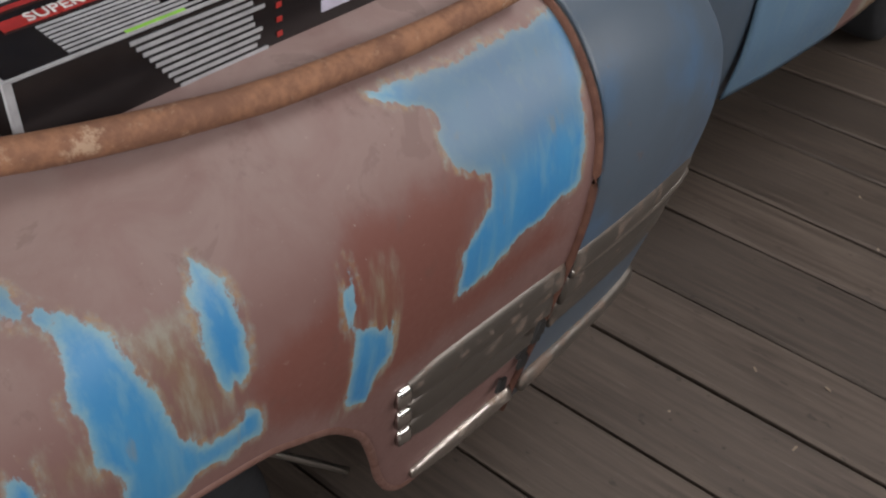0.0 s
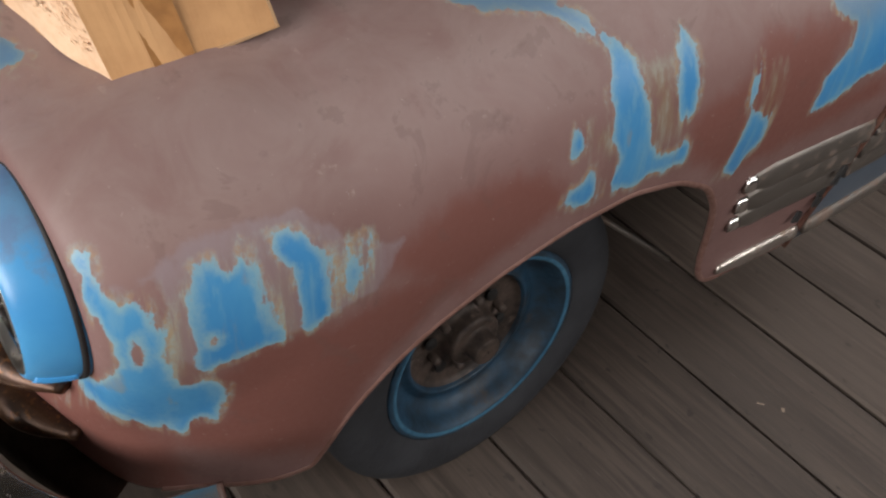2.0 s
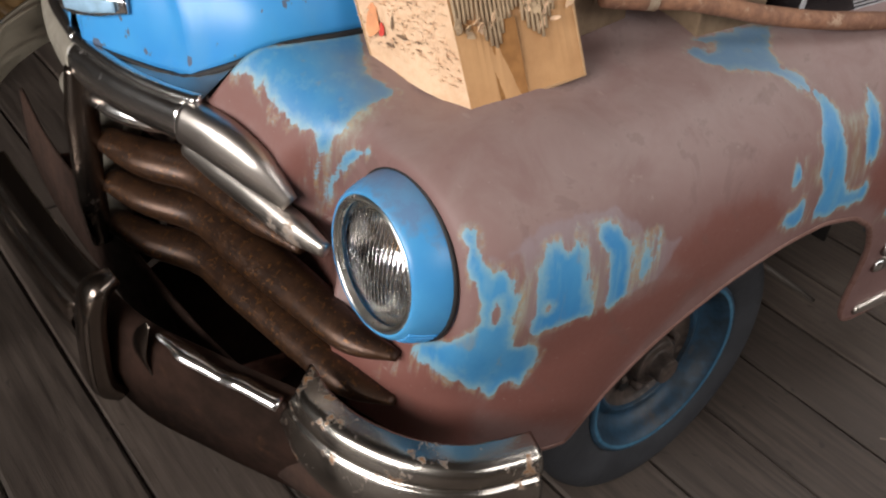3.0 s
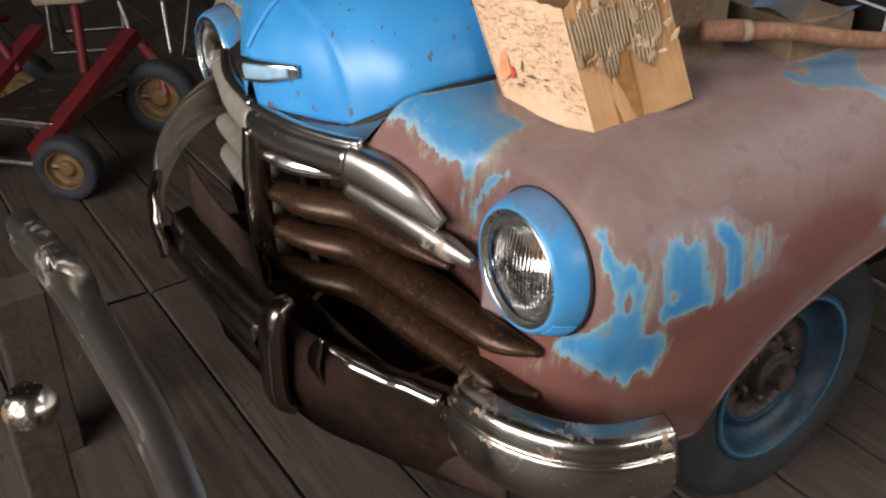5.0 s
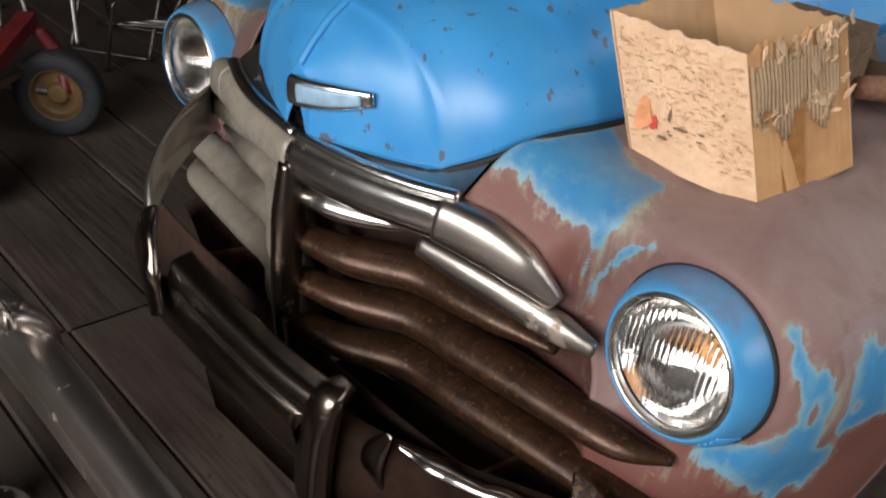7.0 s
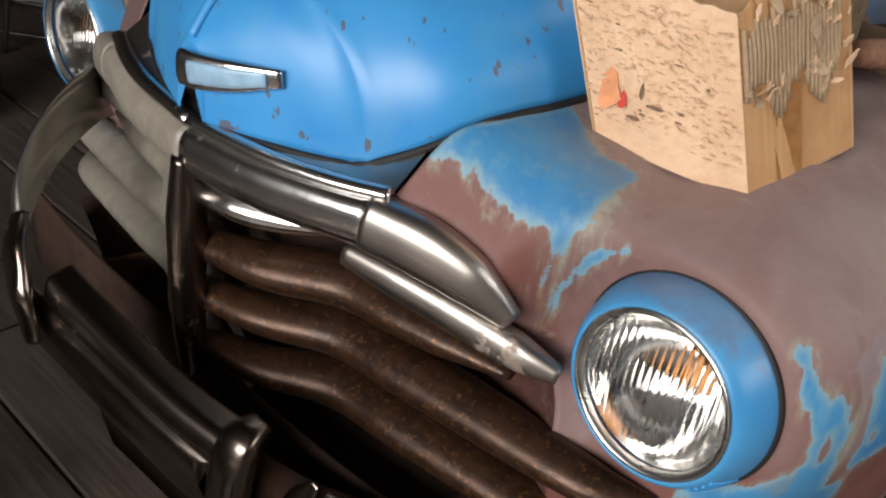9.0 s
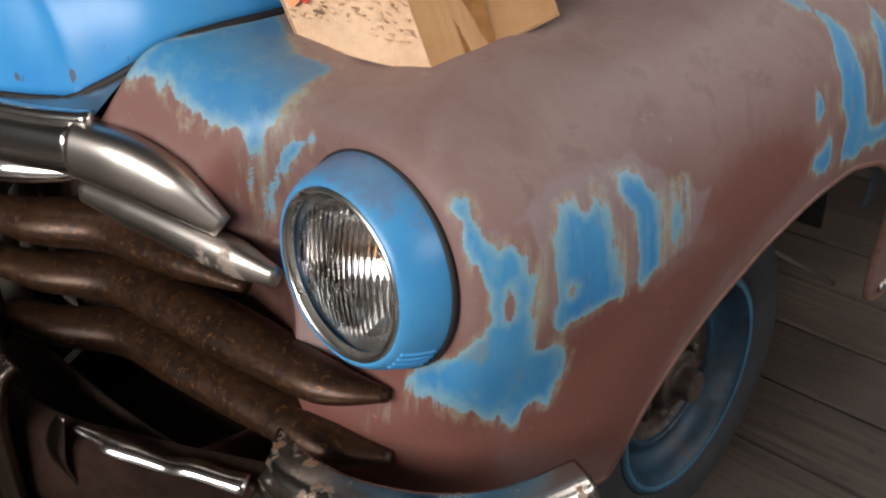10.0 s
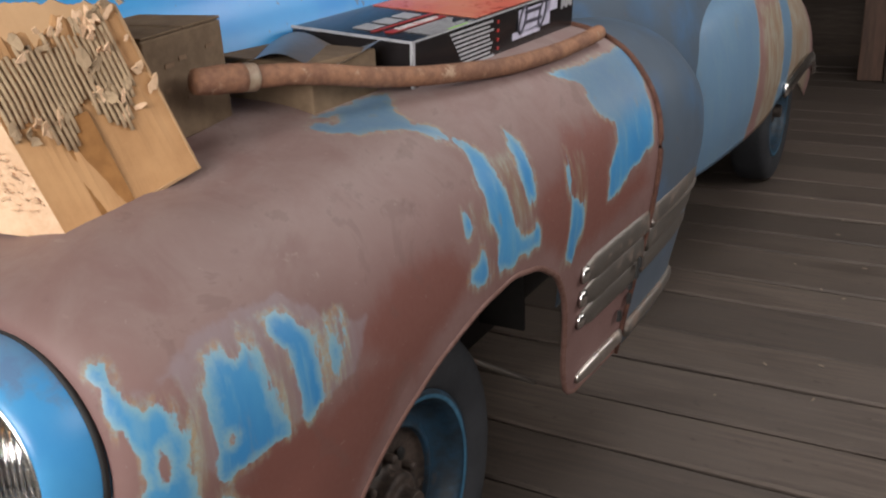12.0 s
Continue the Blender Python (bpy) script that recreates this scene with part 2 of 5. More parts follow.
M_TORN = rough_stuff("torn_cardboard_paper", (0.76, 0.53, 0.35), (0.64, 0.42, 0.26), 0.012, 0.9, relief=0.9)
M_FLUTE = rough_stuff("bare_corrugation", (0.40, 0.29, 0.18), (0.30, 0.21, 0.13), 0.01, 0.9)
M_CARD_IN = rough_stuff("cardboard_inside", (0.44, 0.28, 0.15), (0.38, 0.24, 0.13), 0.05, 0.85, relief=0.1)
M_WOOD = wood_floor("weathered_floor_boards")
M_BARN = rough_stuff("dark_barn_boards", (0.075, 0.055, 0.042), (0.04, 0.03, 0.024), 0.02, 0.85, (1, 1, 0.08), random=0.25)
M_BEAM = rough_stuff("dark_beam_wood", (0.06, 0.045, 0.035), (0.035, 0.026, 0.02), 0.02, 0.85, (0.1, 1, 1))
M_GROUND = rough_stuff("dry_dirt_and_grass", (0.20, 0.18, 0.11), (0.12, 0.13, 0.06), 0.15, 0.95)
M_UNDER = rough_stuff("dirt_under_floor", (0.02, 0.016, 0.012), (0.03, 0.024, 0.02), 0.1, 0.95)

# ---- mesh helpers ----


def shaped(name, verts, faces, material, parent=None, label="", smooth=True, bevel=0.0, solid=0.0):
    me = bpy.data.meshes.new(name)
    me.from_pydata([tuple(v) for v in verts], [], faces)
    bm = bmesh.new()
    bm.from_mesh(me)
    bmesh.ops.recalc_face_normals(bm, faces=bm.faces)
    bm.to_mesh(me)
    bm.free()
    me.polygons.foreach_set("use_smooth", [smooth] * len(me.polygons))
    me.materials.append(material)
    ob = new(name, me)
    if parent:
        ob.parent = parent
    if label:
        ob["label"] = label
    if bevel:
        mod = ob.modifiers.new("bevel", "BEVEL")
        mod.width, mod.segments, mod.limit_method = bevel, 2, "ANGLE"
        me.polygons.foreach_set("use_smooth", [False] * len(me.polygons))
    if solid:
        mod = ob.modifiers.new("solid", "SOLIDIFY")
        mod.thickness, mod.offset = solid, -1
    return ob


def part(name, bm, material, parent, label="", smooth=False):
    me = bpy.data.meshes.new(name)
    bmesh.ops.recalc_face_normals(bm, faces=bm.faces)
    bm.to_mesh(me)
    bm.free()
    me.polygons.foreach_set("use_smooth", [smooth] * len(me.polygons))
    me.materials.append(material)
    ob = new(name, me)
    if parent:
        ob.parent = parent
    if label:
        ob["label"] = label
    return ob


def smooth_path(points, n, key=None):
    """A Catmull-Rom curve of n points through the given ones."""
    p = np.array(points, float)
    t = np.linspace(0, len(p) - 1, n)
    k = np.minimum(t.astype(int), len(p) - 2)
    u = (t - k)[:, None]
    ext = np.vstack([2 * p[0] - p[1], p, 2 * p[-1] - p[-2]])
    a, b, c, d = ext[k], ext[k + 1], ext[k + 2], ext[k + 3]
    return 0.5 * (2 * b + (c - a) * u + (2 * a - 5 * b + 4 * c - d) * u**2 + (3 * b - a - 3 * c + d) * u**3)


def grid_faces(n, m, closed=False, base=0):
    w = m if closed else m - 1
    return [(base + i * m + j, base + i * m + (j + 1) % m, base + (i + 1) * m + (j + 1) % m, base + (i + 1) * m + j) for i in range(n - 1) for j in range(w)]


def surface(name, p, material, parent, label="", closed=False, solid=0.0, caps=False):
    """A smooth sheet through an array of points (n, m, 3)."""
    n, m = p.shape[:2]
    faces = grid_faces(n, m, closed)
    if caps:
        faces += [tuple(range(m)), tuple(range((n - 1) * m, n * m))]
    return shaped(name, p.reshape(-1, 3), faces, material, parent, label, solid=solid)


def sweep(name, path, profile, material, parent, label="", scale=None, up=(0, 0, 1), caps=True, points=40, rough=0.0):
    """A closed profile (right, up) carried along a path; scale: a width factor for each step."""
    p = smooth_path(path, points)
    prof = np.array(profile, float)
    tang = np.gradient(p, axis=0)
    tang /= np.linalg.norm(tang, axis=1)[:, None]
    side = np.cross(tang, up)
    side /= np.linalg.norm(side, axis=1)[:, None]
    top = np.cross(side, tang)
    s = np.interp(np.linspace(0, 1, points), np.linspace(0, 1, len(scale)), scale) if scale else np.ones(points)
    q = p[:, None] + s[:, None, None] * (prof[None, :, :1] * side[:, None] + prof[None, :, 1:] * top[:, None])
    if rough:
        for v in q.reshape(-1, 3):
            v += rough * np.array(noise.noise_vector(Vector(v) * 18))
    return surface(name, q, material, parent, label, closed=True, caps=caps)


def oval(a, b, n=16, power=2.0):
    t = np.arange(n) * 2 * math.pi / n
    c, s = np.cos(t), np.sin(t)
    return np.stack([a * np.sign(c) * np.abs(c) ** (2 / power), b * np.sign(s) * np.abs(s) ** (2 / power)], 1)


def lathe(name, profile, material, parent, label="", n=64, place=None, closed=False):
    """A profile of (radius, along) turned round its axis, which place sends to where it stands."""
    prof = np.array(profile, float)
    t = np.arange(n) * 2 * math.pi / n
    q = np.stack([prof[:, None, 0] * np.cos(t), prof[:, None, 0] * np.sin(t), prof[:, None, 1] + 0 * t], -1)
    ob = surface(name, q, material, parent, label, closed=True)
    if place is not None:
        ob.matrix_local = place
    return ob


def box_bm(bm, lo, hi, m=None):
    v = [bm.verts.new((x, y, z)) for x in (lo[0], hi[0]) for y in (lo[1], hi[1]) for z in (lo[2], hi[2])]
    if m is not None:
        for w in v:
            w.co = m @ w.co
    for f in ((0, 1, 3, 2), (4, 6, 7, 5), (0, 4, 5, 1), (2, 3, 7, 6), (0, 2, 6, 4), (1, 5, 7, 3)):
        bm.faces.new([v[k] for k in f])


def block(name, lo, hi, material, parent=None, label="", bevel=0.0, m=None):
    bm = bmesh.new()
    box_bm(bm, lo, hi, m)
    ob = part(name, bm, material, parent, label)
    if bevel:
        mod = ob.modifiers.new("bevel", "BEVEL")
        mod.width, mod.segments = bevel, 2
    return ob


def facing(place, towards, roll=0):
    """A pose whose z axis points along towards."""
    q = Vector(towards).to_track_quat("Z", "Y").to_matrix().to_4x4()
    return Matrix.Translation(place) @ q @ pose(0, 0, 0, 0, 0, roll)


# ---- floor, walls and roof of the barn ----
X0, X1, Y0, Y1, TOP = -5.2, 4.4, -4.6, 7.6, 3.6
ground = block("ground", (-60, -60, -0.6), (60, 60, -0.30), M_GROUND)
tagged(ground, "dry dirt and grass round the barn", "ground", kind="structure")
floor = block("floor", (X0, Y0, -0.29), (X1, Y1, -0.05), M_UNDER)
tagged(floor, "weathered grey-brown wooden barn floor of wide planks", "floor", kind="structure")

CAR_X = -0.010

# ---- the car ----
car = tagged(new("vintage_car"), "old blue car, its paint worn to brown primer", "car")


def mirror(p, flip):
    p = np.array(p, float)
    if flip:
        p[..., 0] = 2 * CAR_X - p[..., 0]
    return p


LAMP = (0.680, -0.590, 0.886)
ARCH = [(-0.40, 0.50), (-0.30, 0.50), (-0.26, 0.60), (-0.20, 0.682), (-0.14, 0.728), (-0.03, 0.777), (0.10, 0.812), (0.22, 0.824), (0.33, 0.800), (0.43, 0.742), (0.50, 0.655), (0.535, 0.57), (0.56, 0.48), (0.60, 0.40), (0.64, 0.365), (1.0, 0.37)]


def low_edge(y):
    """Height of the fender's lower edge, with the round wheel opening."""
    a = np.array(ARCH)
    return float(np.mean(np.interp(y + np.linspace(-0.02, 0.02, 5), a[:, 0], a[:, 1])))


# Stations from the grille's edge back to the door: inner joint, crown, shoulder, flank, lower edge.
STATIONS_FRONT = [
    ((0.312, -0.700, 1.008), (0.40, -0.680, 0.950), (0.49, -0.650, 0.855), (0.56, -0.636, 0.72), (0.60, -0.60, 0.52)),
    ((0.337, -0.635, 1.088), (0.495, -0.602, 1.010), (0.675, -0.575, 0.92), (0.745, -0.575, 0.745), (0.75, -0.54, 0.51)),
    ((0.364, -0.555, 1.104), (0.555, -0.525, 1.045), (0.770, -0.510, 0.968), (0.832, -0.505, 0.80), (0.805, -0.455, 0.50)),
    ((0.386, -0.44, 1.110), (0.590, -0.415, 1.066), (0.812, -0.395, 1.018), (0.885, -0.385, 0.86), (0.855, -0.36, 0.50)),
    ((0.410, -0.25, 1.124), (0.620, -0.240, 1.106), (0.825, -0.24, 1.055), (0.912, -0.24, 0.87), (0.865, -0.24, 0.50)),
]
STATIONS_REAR = [
    ((0.438, 0.05, 1.138), (0.650, 0.05, 1.130), (0.842, 0.05, 1.067), (0.920, 0.05, 0.885), (0.87, 0.05, 0.50)),
    ((0.470, 0.42, 1.146), (0.700, 0.42, 1.145), (0.868, 0.42, 1.064), (0.935, 0.42, 0.88), (0.875, 0.42, 0.50)),
    ((0.500, 0.66, 1.136), (0.725, 0.66, 1.148), (0.888, 0.66, 1.064), (0.950, 0.66, 0.86), (0.862, 0.66, 0.355)),
    ((0.520, 0.885, 1.120), (0.75, 0.885, 1.150), (0.912, 0.885, 1.070), (0.972, 0.885, 0.86), (0.880, 0.885, 0.36)),
]
STATIONS = STATIONS_FRONT + STATIONS_REAR


def fender_points(n=230, m=150, pod=True):
    """The fender's outer sheet, as an array along the car and round the section."""
    st = np.array(STATIONS)
    rails = np.stack([smooth_path(st[:, k], n) for k in range(5)], 1)
    out = np.zeros((n, m, 3))
    for i in range(n):
        c = rails[i].copy()
        y = c[4, 1]
        z = low_edge(y)
        full = smooth_path(c, 60)
        if z > c[4, 2] + 0.004 and y > -0.5:
            k = np.argmax(full[:, 2])
            keep = full[(np.arange(60) <= k) | (full[:, 2] > z)]
            after = full[len(keep) - 1 : len(keep) + 1]
            if len(after) == 2:
                f = (after[0, 2] - z) / max(1e-6, after[0, 2] - after[1, 2])
                keep = np.vstack([keep, after[0] + f * (after[1] - after[0])])
            full = keep
        d = np.r_[0, np.cumsum(np.linalg.norm(np.diff(full, axis=0), axis=1))]
        out[i] = np.stack([np.interp(np.linspace(0, d[-1], m), d, full[:, a]) for a in range(3)], 1)
    if not pod:
        return out
    # The sheet swells to a round seat for the headlight.
    r = np.hypot(out[..., 0] - LAMP[0], out[..., 2] - LAMP[2])
    w = np.clip((0.245 - r) / (0.245 - 0.138), 0, 1)
    w = w * w * (3 - 2 * w) * (out[..., 1] < -0.25)
    out[..., 1] += w * (LAMP[1] + 0.026 - out[..., 1])
    return out


def inside_distance(points, poly):
    """Signed distance of 2D points to a polygon, positive inside."""
    p = np.array(poly, float)
    best = np.full(len(points), 1e9)
    inside = np.zeros(len(points), bool)
    for a, b in zip(p, np.roll(p, -1, 0)):
        ab = b - a
        t = np.clip(((points - a) @ ab) / max(1e-12, ab @ ab), 0, 1)
        best = np.minimum(best, np.linalg.norm(points - a - t[:, None] * ab, axis=1))
        cross = (a[1] > points[:, 1]) != (b[1] > points[:, 1])
        x = a[0] + (points[:, 1] - a[1]) / np.where(abs(ab[1]) < 1e-12, 1e-12, ab[1]) * ab[0]
        inside ^= cross & (points[:, 0] < x)
    return np.where(inside, best, -best)


def paint(ob, name, flat, polys, holes=()):
    """Writes the edge of painted islands, given in the sheet's own flat coordinates, as an attribute."""
    d = np.full(len(flat), -1.0)
    for poly in polys:
        d = np.maximum(d, inside_distance(flat, poly))
    for poly in holes:
        d = np.minimum(d, -inside_distance(flat, poly))
    at = ob.data.attributes.new(name, "FLOAT", "POINT")
    at.data.foreach_set("value", d.astype(np.float32))


# Flat coordinates of the sheet: y along the car, and s, metres round the section from the hood's joint.
# PATCHES
BLUE_PATCHES_A = [(-0.462, 0.445), (-0.44, 0.441), (-0.447, 0.46), (-0.45, 0.48), (-0.449, 0.498), (-0.446, 0.514), (-0.43, 0.506), (-0.422, 0.516), (-0.418, 0.549), (-0.42, 0.568), (-0.43, 0.59), (-0.444, 0.631), (-0.443, 0.653), (-0.424, 0.666), (-0.422, 0.691), (-0.437, 0.729), (-0.443, 0.755), (-0.469, 0.734), (-0.482, 0.758), (-0.502, 0.719), (-0.519, 0.696), (-0.545, 0.649), (-0.569, 0.607), (-0.587, 0.567), (-0.585, 0.558), (-0.574, 0.562), (-0.546, 0.584), (-0.518, 0.589), (-0.499, 0.586), (-0.476, 0.578), (-0.47, 0.549), (-0.479, 0.526), (-0.477, 0.508), (-0.478, 0.483), (-0.469, 0.464)]
BLUE_PATCHES_B = [(-0.38, 0.506), (-0.37, 0.507), (-0.359, 0.528), (-0.341, 0.501), (-0.342, 0.519), (-0.336, 0.536), (-0.334, 0.544), (-0.336, 0.574), (-0.337, 0.612), (-0.343, 0.652), (-0.369, 0.651), (-0.401, 0.65), (-0.422, 0.644), (-0.416, 0.62), (-0.401, 0.585), (-0.394, 0.541)]
BLUE_PATCHES_C = [(-0.315, 0.505), (-0.284, 0.526), (-0.272, 0.557), (-0.277, 0.593), (-0.285, 0.646), (-0.314, 0.655), (-0.325, 0.648), (-0.316, 0.602), (-0.311, 0.56), (-0.321, 0.548), (-0.322, 0.529)]
BLUE_PATCHES_D = [(-0.25, 0.554), (-0.243, 0.578), (-0.25, 0.609), (-0.261, 0.634), (-0.266, 0.622), (-0.252, 0.589)]
BLUE_PATCHES_E = [(-0.019, 0.269), (0.003, 0.257), (0.014, 0.266), (0.02, 0.289), (0.036, 0.264), (0.026, 0.246), (0.06, 0.241), (0.084, 0.244), (0.11, 0.256), (0.123, 0.238), (0.189, 0.262), (0.171, 0.285), (0.136, 0.308), (0.125, 0.333), (0.125, 0.356), (0.15, 0.378), (0.161, 0.406), (0.186, 0.434), (0.204, 0.465), (0.211, 0.499), (0.218, 0.536), (0.226, 0.582), (0.246, 0.621), (0.285, 0.626), (0.301, 0.607), (0.314, 0.624), (0.314, 0.653), (0.281, 0.654), (0.237, 0.648), (0.206, 0.661), (0.163, 0.653), (0.15, 0.636), (0.163, 0.595), (0.15, 0.562), (0.15, 0.524), (0.147, 0.489), (0.163, 0.452), (0.163, 0.428), (0.136, 0.402), (0.11, 0.374), (0.084, 0.355), (0.049, 0.342), (0.016, 0.328), (-0.008, 0.307), (-0.019, 0.288)]
BLUE_PATCHES_F = [(0.301, 0.437), (0.314, 0.451), (0.321, 0.483), (0.321, 0.525), (0.312, 0.562), (0.289, 0.574), (0.278, 0.552), (0.275, 0.512), (0.279, 0.476)]
BLUE_PATCHES_G = [(0.085, 0.518), (0.097, 0.528), (0.097, 0.555), (0.086, 0.568), (0.072, 0.56), (0.072, 0.537)]
BLUE_PATCHES_H = [(0.06, 0.637), (0.072, 0.613), (0.097, 0.613), (0.115, 0.591), (0.125, 0.614), (0.136, 0.651), (0.11, 0.656), (0.085, 0.65)]
BLUE_PATCHES_I = [(0.451, 0.511), (0.456, 0.553), (0.455, 0.598), (0.488, 0.624), (0.508, 0.623), (0.511, 0.677), (0.492, 0.713), (0.48, 0.748), (0.445, 0.727), (0.445, 0.673), (0.451, 0.624), (0.438, 0.562)]
BLUE_PATCHES_J = [(0.57, 0.359), (0.588, 0.381), (0.625, 0.399), (0.637, 0.409), (0.626, 0.44), (0.63, 0.466), (0.649, 0.486), (0.682, 0.503), (0.673, 0.547), (0.655, 0.554), (0.64, 0.57), (0.619, 0.584), (0.624, 0.656), (0.654, 0.655), (0.713, 0.629), (0.776, 0.614), (0.847, 0.593), (0.854, 0.498), (0.883, 0.418), (0.883, 0.363), (0.796, 0.364), (0.697, 0.366), (0.614, 0.36)]
BLUE_PATCHES_K = [(-0.663, 0.0), (-0.638, 0.0), (-0.623, 0.0), (-0.582, 0.0), (-0.512, 0.0), (-0.457, 0.0), (-0.503, 0.101), (-0.477, 0.158), (-0.511, 0.164), (-0.544, 0.17), (-0.572, 0.184), (-0.607, 0.202), (-0.634, 0.206), (-0.641, 0.202), (-0.623, 0.19), (-0.611, 0.174), (-0.616, 0.142), (-0.628, 0.119), (-0.636, 0.099), (-0.637, 0.073), (-0.642, 0.042), (-0.657, 0.014)]
BLUE_PATCHES_L = [(-0.634, 0.215), (-0.62, 0.215), (-0.6, 0.22), (-0.565, 0.237), (-0.557, 0.248), (-0.592, 0.241), (-0.614, 0.232), (-0.632, 0.227), (-0.642, 0.235), (-0.642, 0.224)]
BLUE_PATCHES = [BLUE_PATCHES_A, BLUE_PATCHES_B, BLUE_PATCHES_C, BLUE_PATCHES_D, BLUE_PATCHES_E, BLUE_PATCHES_F, BLUE_PATCHES_G, BLUE_PATCHES_H, BLUE_PATCHES_I, BLUE_PATCHES_J, BLUE_PATCHES_K, BLUE_PATCHES_L]
BLUE_HOLES_A = [(0.092, 0.224), (0.11, 0.228), (0.11, 0.247), (0.091, 0.253), (0.084, 0.238)]
BLUE_HOLES_B = [(0.027, 0.253), (0.055, 0.265), (0.036, 0.283), (0.015, 0.288), (0.02, 0.274)]
BLUE_HOLES_C = [(-0.447, 0.557), (-0.445, 0.578), (-0.453, 0.588), (-0.455, 0.575)]
BLUE_HOLES_D = [(-0.388, 0.602), (-0.385, 0.608), (-0.388, 0.613), (-0.391, 0.609)]
BLUE_HOLES_E = [(-0.508, 0.707), (-0.496, 0.72), (-0.497, 0.733), (-0.506, 0.723)]
BLUE_HOLES = [BLUE_HOLES_A, BLUE_HOLES_B, BLUE_HOLES_C, BLUE_HOLES_D, BLUE_HOLES_E]
GREY_A = [(-0.453, 0.436), (-0.45, 0.478), (-0.428, 0.495), (-0.382, 0.478), (-0.337, 0.482), (-0.29, 0.491), (-0.258, 0.528), (-0.242, 0.565), (-0.198, 0.58), (-0.242, 0.64), (-0.288, 0.653), (-0.418, 0.637), (-0.429, 0.609), (-0.412, 0.562), (-0.414, 0.505), (-0.444, 0.503), (-0.45, 0.478)]
GREY = [GREY_A]
RED_A = [(-0.697, 0.0), (-0.663, 0.0), (-0.642, 0.042), (-0.636, 0.099), (-0.616, 0.142), (-0.611, 0.174), (-0.639, 0.201), (-0.643, 0.24), (-0.641, 0.259), (-0.65, 0.203), (-0.657, 0.187), (-0.664, 0.107), (-0.694, 0.02)]
RED_B = [(-0.624, 0.425), (-0.591, 0.527), (-0.583, 0.569), (-0.586, 0.573), (-0.545, 0.649), (-0.501, 0.724), (-0.482, 0.758), (-0.471, 0.733), (-0.442, 0.761), (-0.416, 0.673), (-0.369, 0.651), (-0.28, 0.668), (-0.141, 0.654), (0.01, 0.645), (-0.125, 0.704), (-0.224, 0.801), (-0.29, 0.971), (-0.355, 0.916), (-0.478, 0.799), (-0.565, 0.651), (-0.609, 0.5)]
RED_C = [(0.517, 0.488), (0.678, 0.493), (0.633, 0.545), (0.621, 0.658), (0.798, 0.639), (0.831, 0.678), (0.55, 0.723), (0.475, 0.739), (0.413, 0.709), (0.326, 0.641), (0.309, 0.577), (0.388, 0.564), (0.433, 0.551), (0.451, 0.511), (0.477, 0.473)]
RED_D = [(-0.227, 0.599), (-0.124, 0.561), (-0.02, 0.558), (0.067, 0.602), (0.06, 0.637), (-0.042, 0.672), (-0.116, 0.716)]
RED_FRONT = [(-0.68, 0.40), (-0.565, 0.46), (-0.50, 0.75), (-0.47, 0.92), (-0.68, 0.92)]
RED = [RED_A, RED_B, RED_C, RED_D, RED_FRONT]
STAIN_A = [(-0.413, 0.553), (-0.392, 0.523), (-0.401, 0.585), (-0.426, 0.652), (-0.441, 0.635), (-0.423, 0.581)]
STAIN_B = [(-0.325, 0.552), (-0.311, 0.564), (-0.325, 0.648), (-0.342, 0.643)]
STAIN_C = [(-0.273, 0.619), (-0.252, 0.56), (-0.243, 0.578), (-0.251, 0.631), (-0.266, 0.635)]
STAIN_D = [(0.214, 0.469), (0.261, 0.476), (0.273, 0.519), (0.287, 0.591), (0.232, 0.594), (0.218, 0.529)]
STAIN_E = [(0.097, 0.526), (0.15, 0.539), (0.147, 0.585), (0.11, 0.562)]
STAIN_F = [(0.481, 0.531), (0.51, 0.559), (0.517, 0.638), (0.487, 0.734), (0.436, 0.737), (0.475, 0.668)]
STAIN_G = [(-0.637, 0.206), (-0.594, 0.2), (-0.544, 0.17), (-0.477, 0.158), (-0.519, 0.182), (-0.568, 0.211), (-0.622, 0.216)]
STAIN = [STAIN_A, STAIN_B, STAIN_C, STAIN_D, STAIN_E, STAIN_F, STAIN_G]
DUST_A = [(0.625, 0.336), (0.752, 0.313), (0.885, 0.3), (0.885, 0.371), (0.885, 0.434), (0.885, 0.521), (0.697, 0.524), (0.618, 0.478)]
DUST_B = [(-0.556, 0), (-0.353, 0), (-0.481, 0.222), (-0.568, 0.207), (-0.581, 0.104)]
DUST_REAR = [(0.60, 0.12), (0.885, 0.10), (0.885, 0.52), (0.60, 0.52)]
DUST_CROWN = [(-0.10, 0.15), (0.40, 0.15), (0.40, 0.40), (-0.10, 0.40)]
DUST = [DUST_REAR, DUST_CROWN, DUST_A, DUST_B]
BLUE_FAR_A = [(-0.6, 0.3), (-0.55, 0.28), (-0.5, 0.45), (-0.44, 0.55), (-0.47, 0.7), (-0.52, 0.6), (-0.56, 0.45)]
BLUE_FAR_B = [(-0.58, 0.05), (-0.45, 0.05), (-0.4, 0.25), (-0.48, 0.3), (-0.55, 0.2)]
BLUE_FAR_C = [(-0.42, 0.35), (-0.38, 0.33), (-0.36, 0.5), (-0.4, 0.62), (-0.42, 0.5)]
BLUE_FAR = [BLUE_FAR_A, BLUE_FAR_B, BLUE_FAR_C]
STAIN_FAR_A = [(-0.6, 0), (-0.2, 0), (-0.2, 0.5), (-0.45, 0.7), (-0.6, 0.5)]
STAIN_FAR = [STAIN_FAR_A]
# END PATCHES


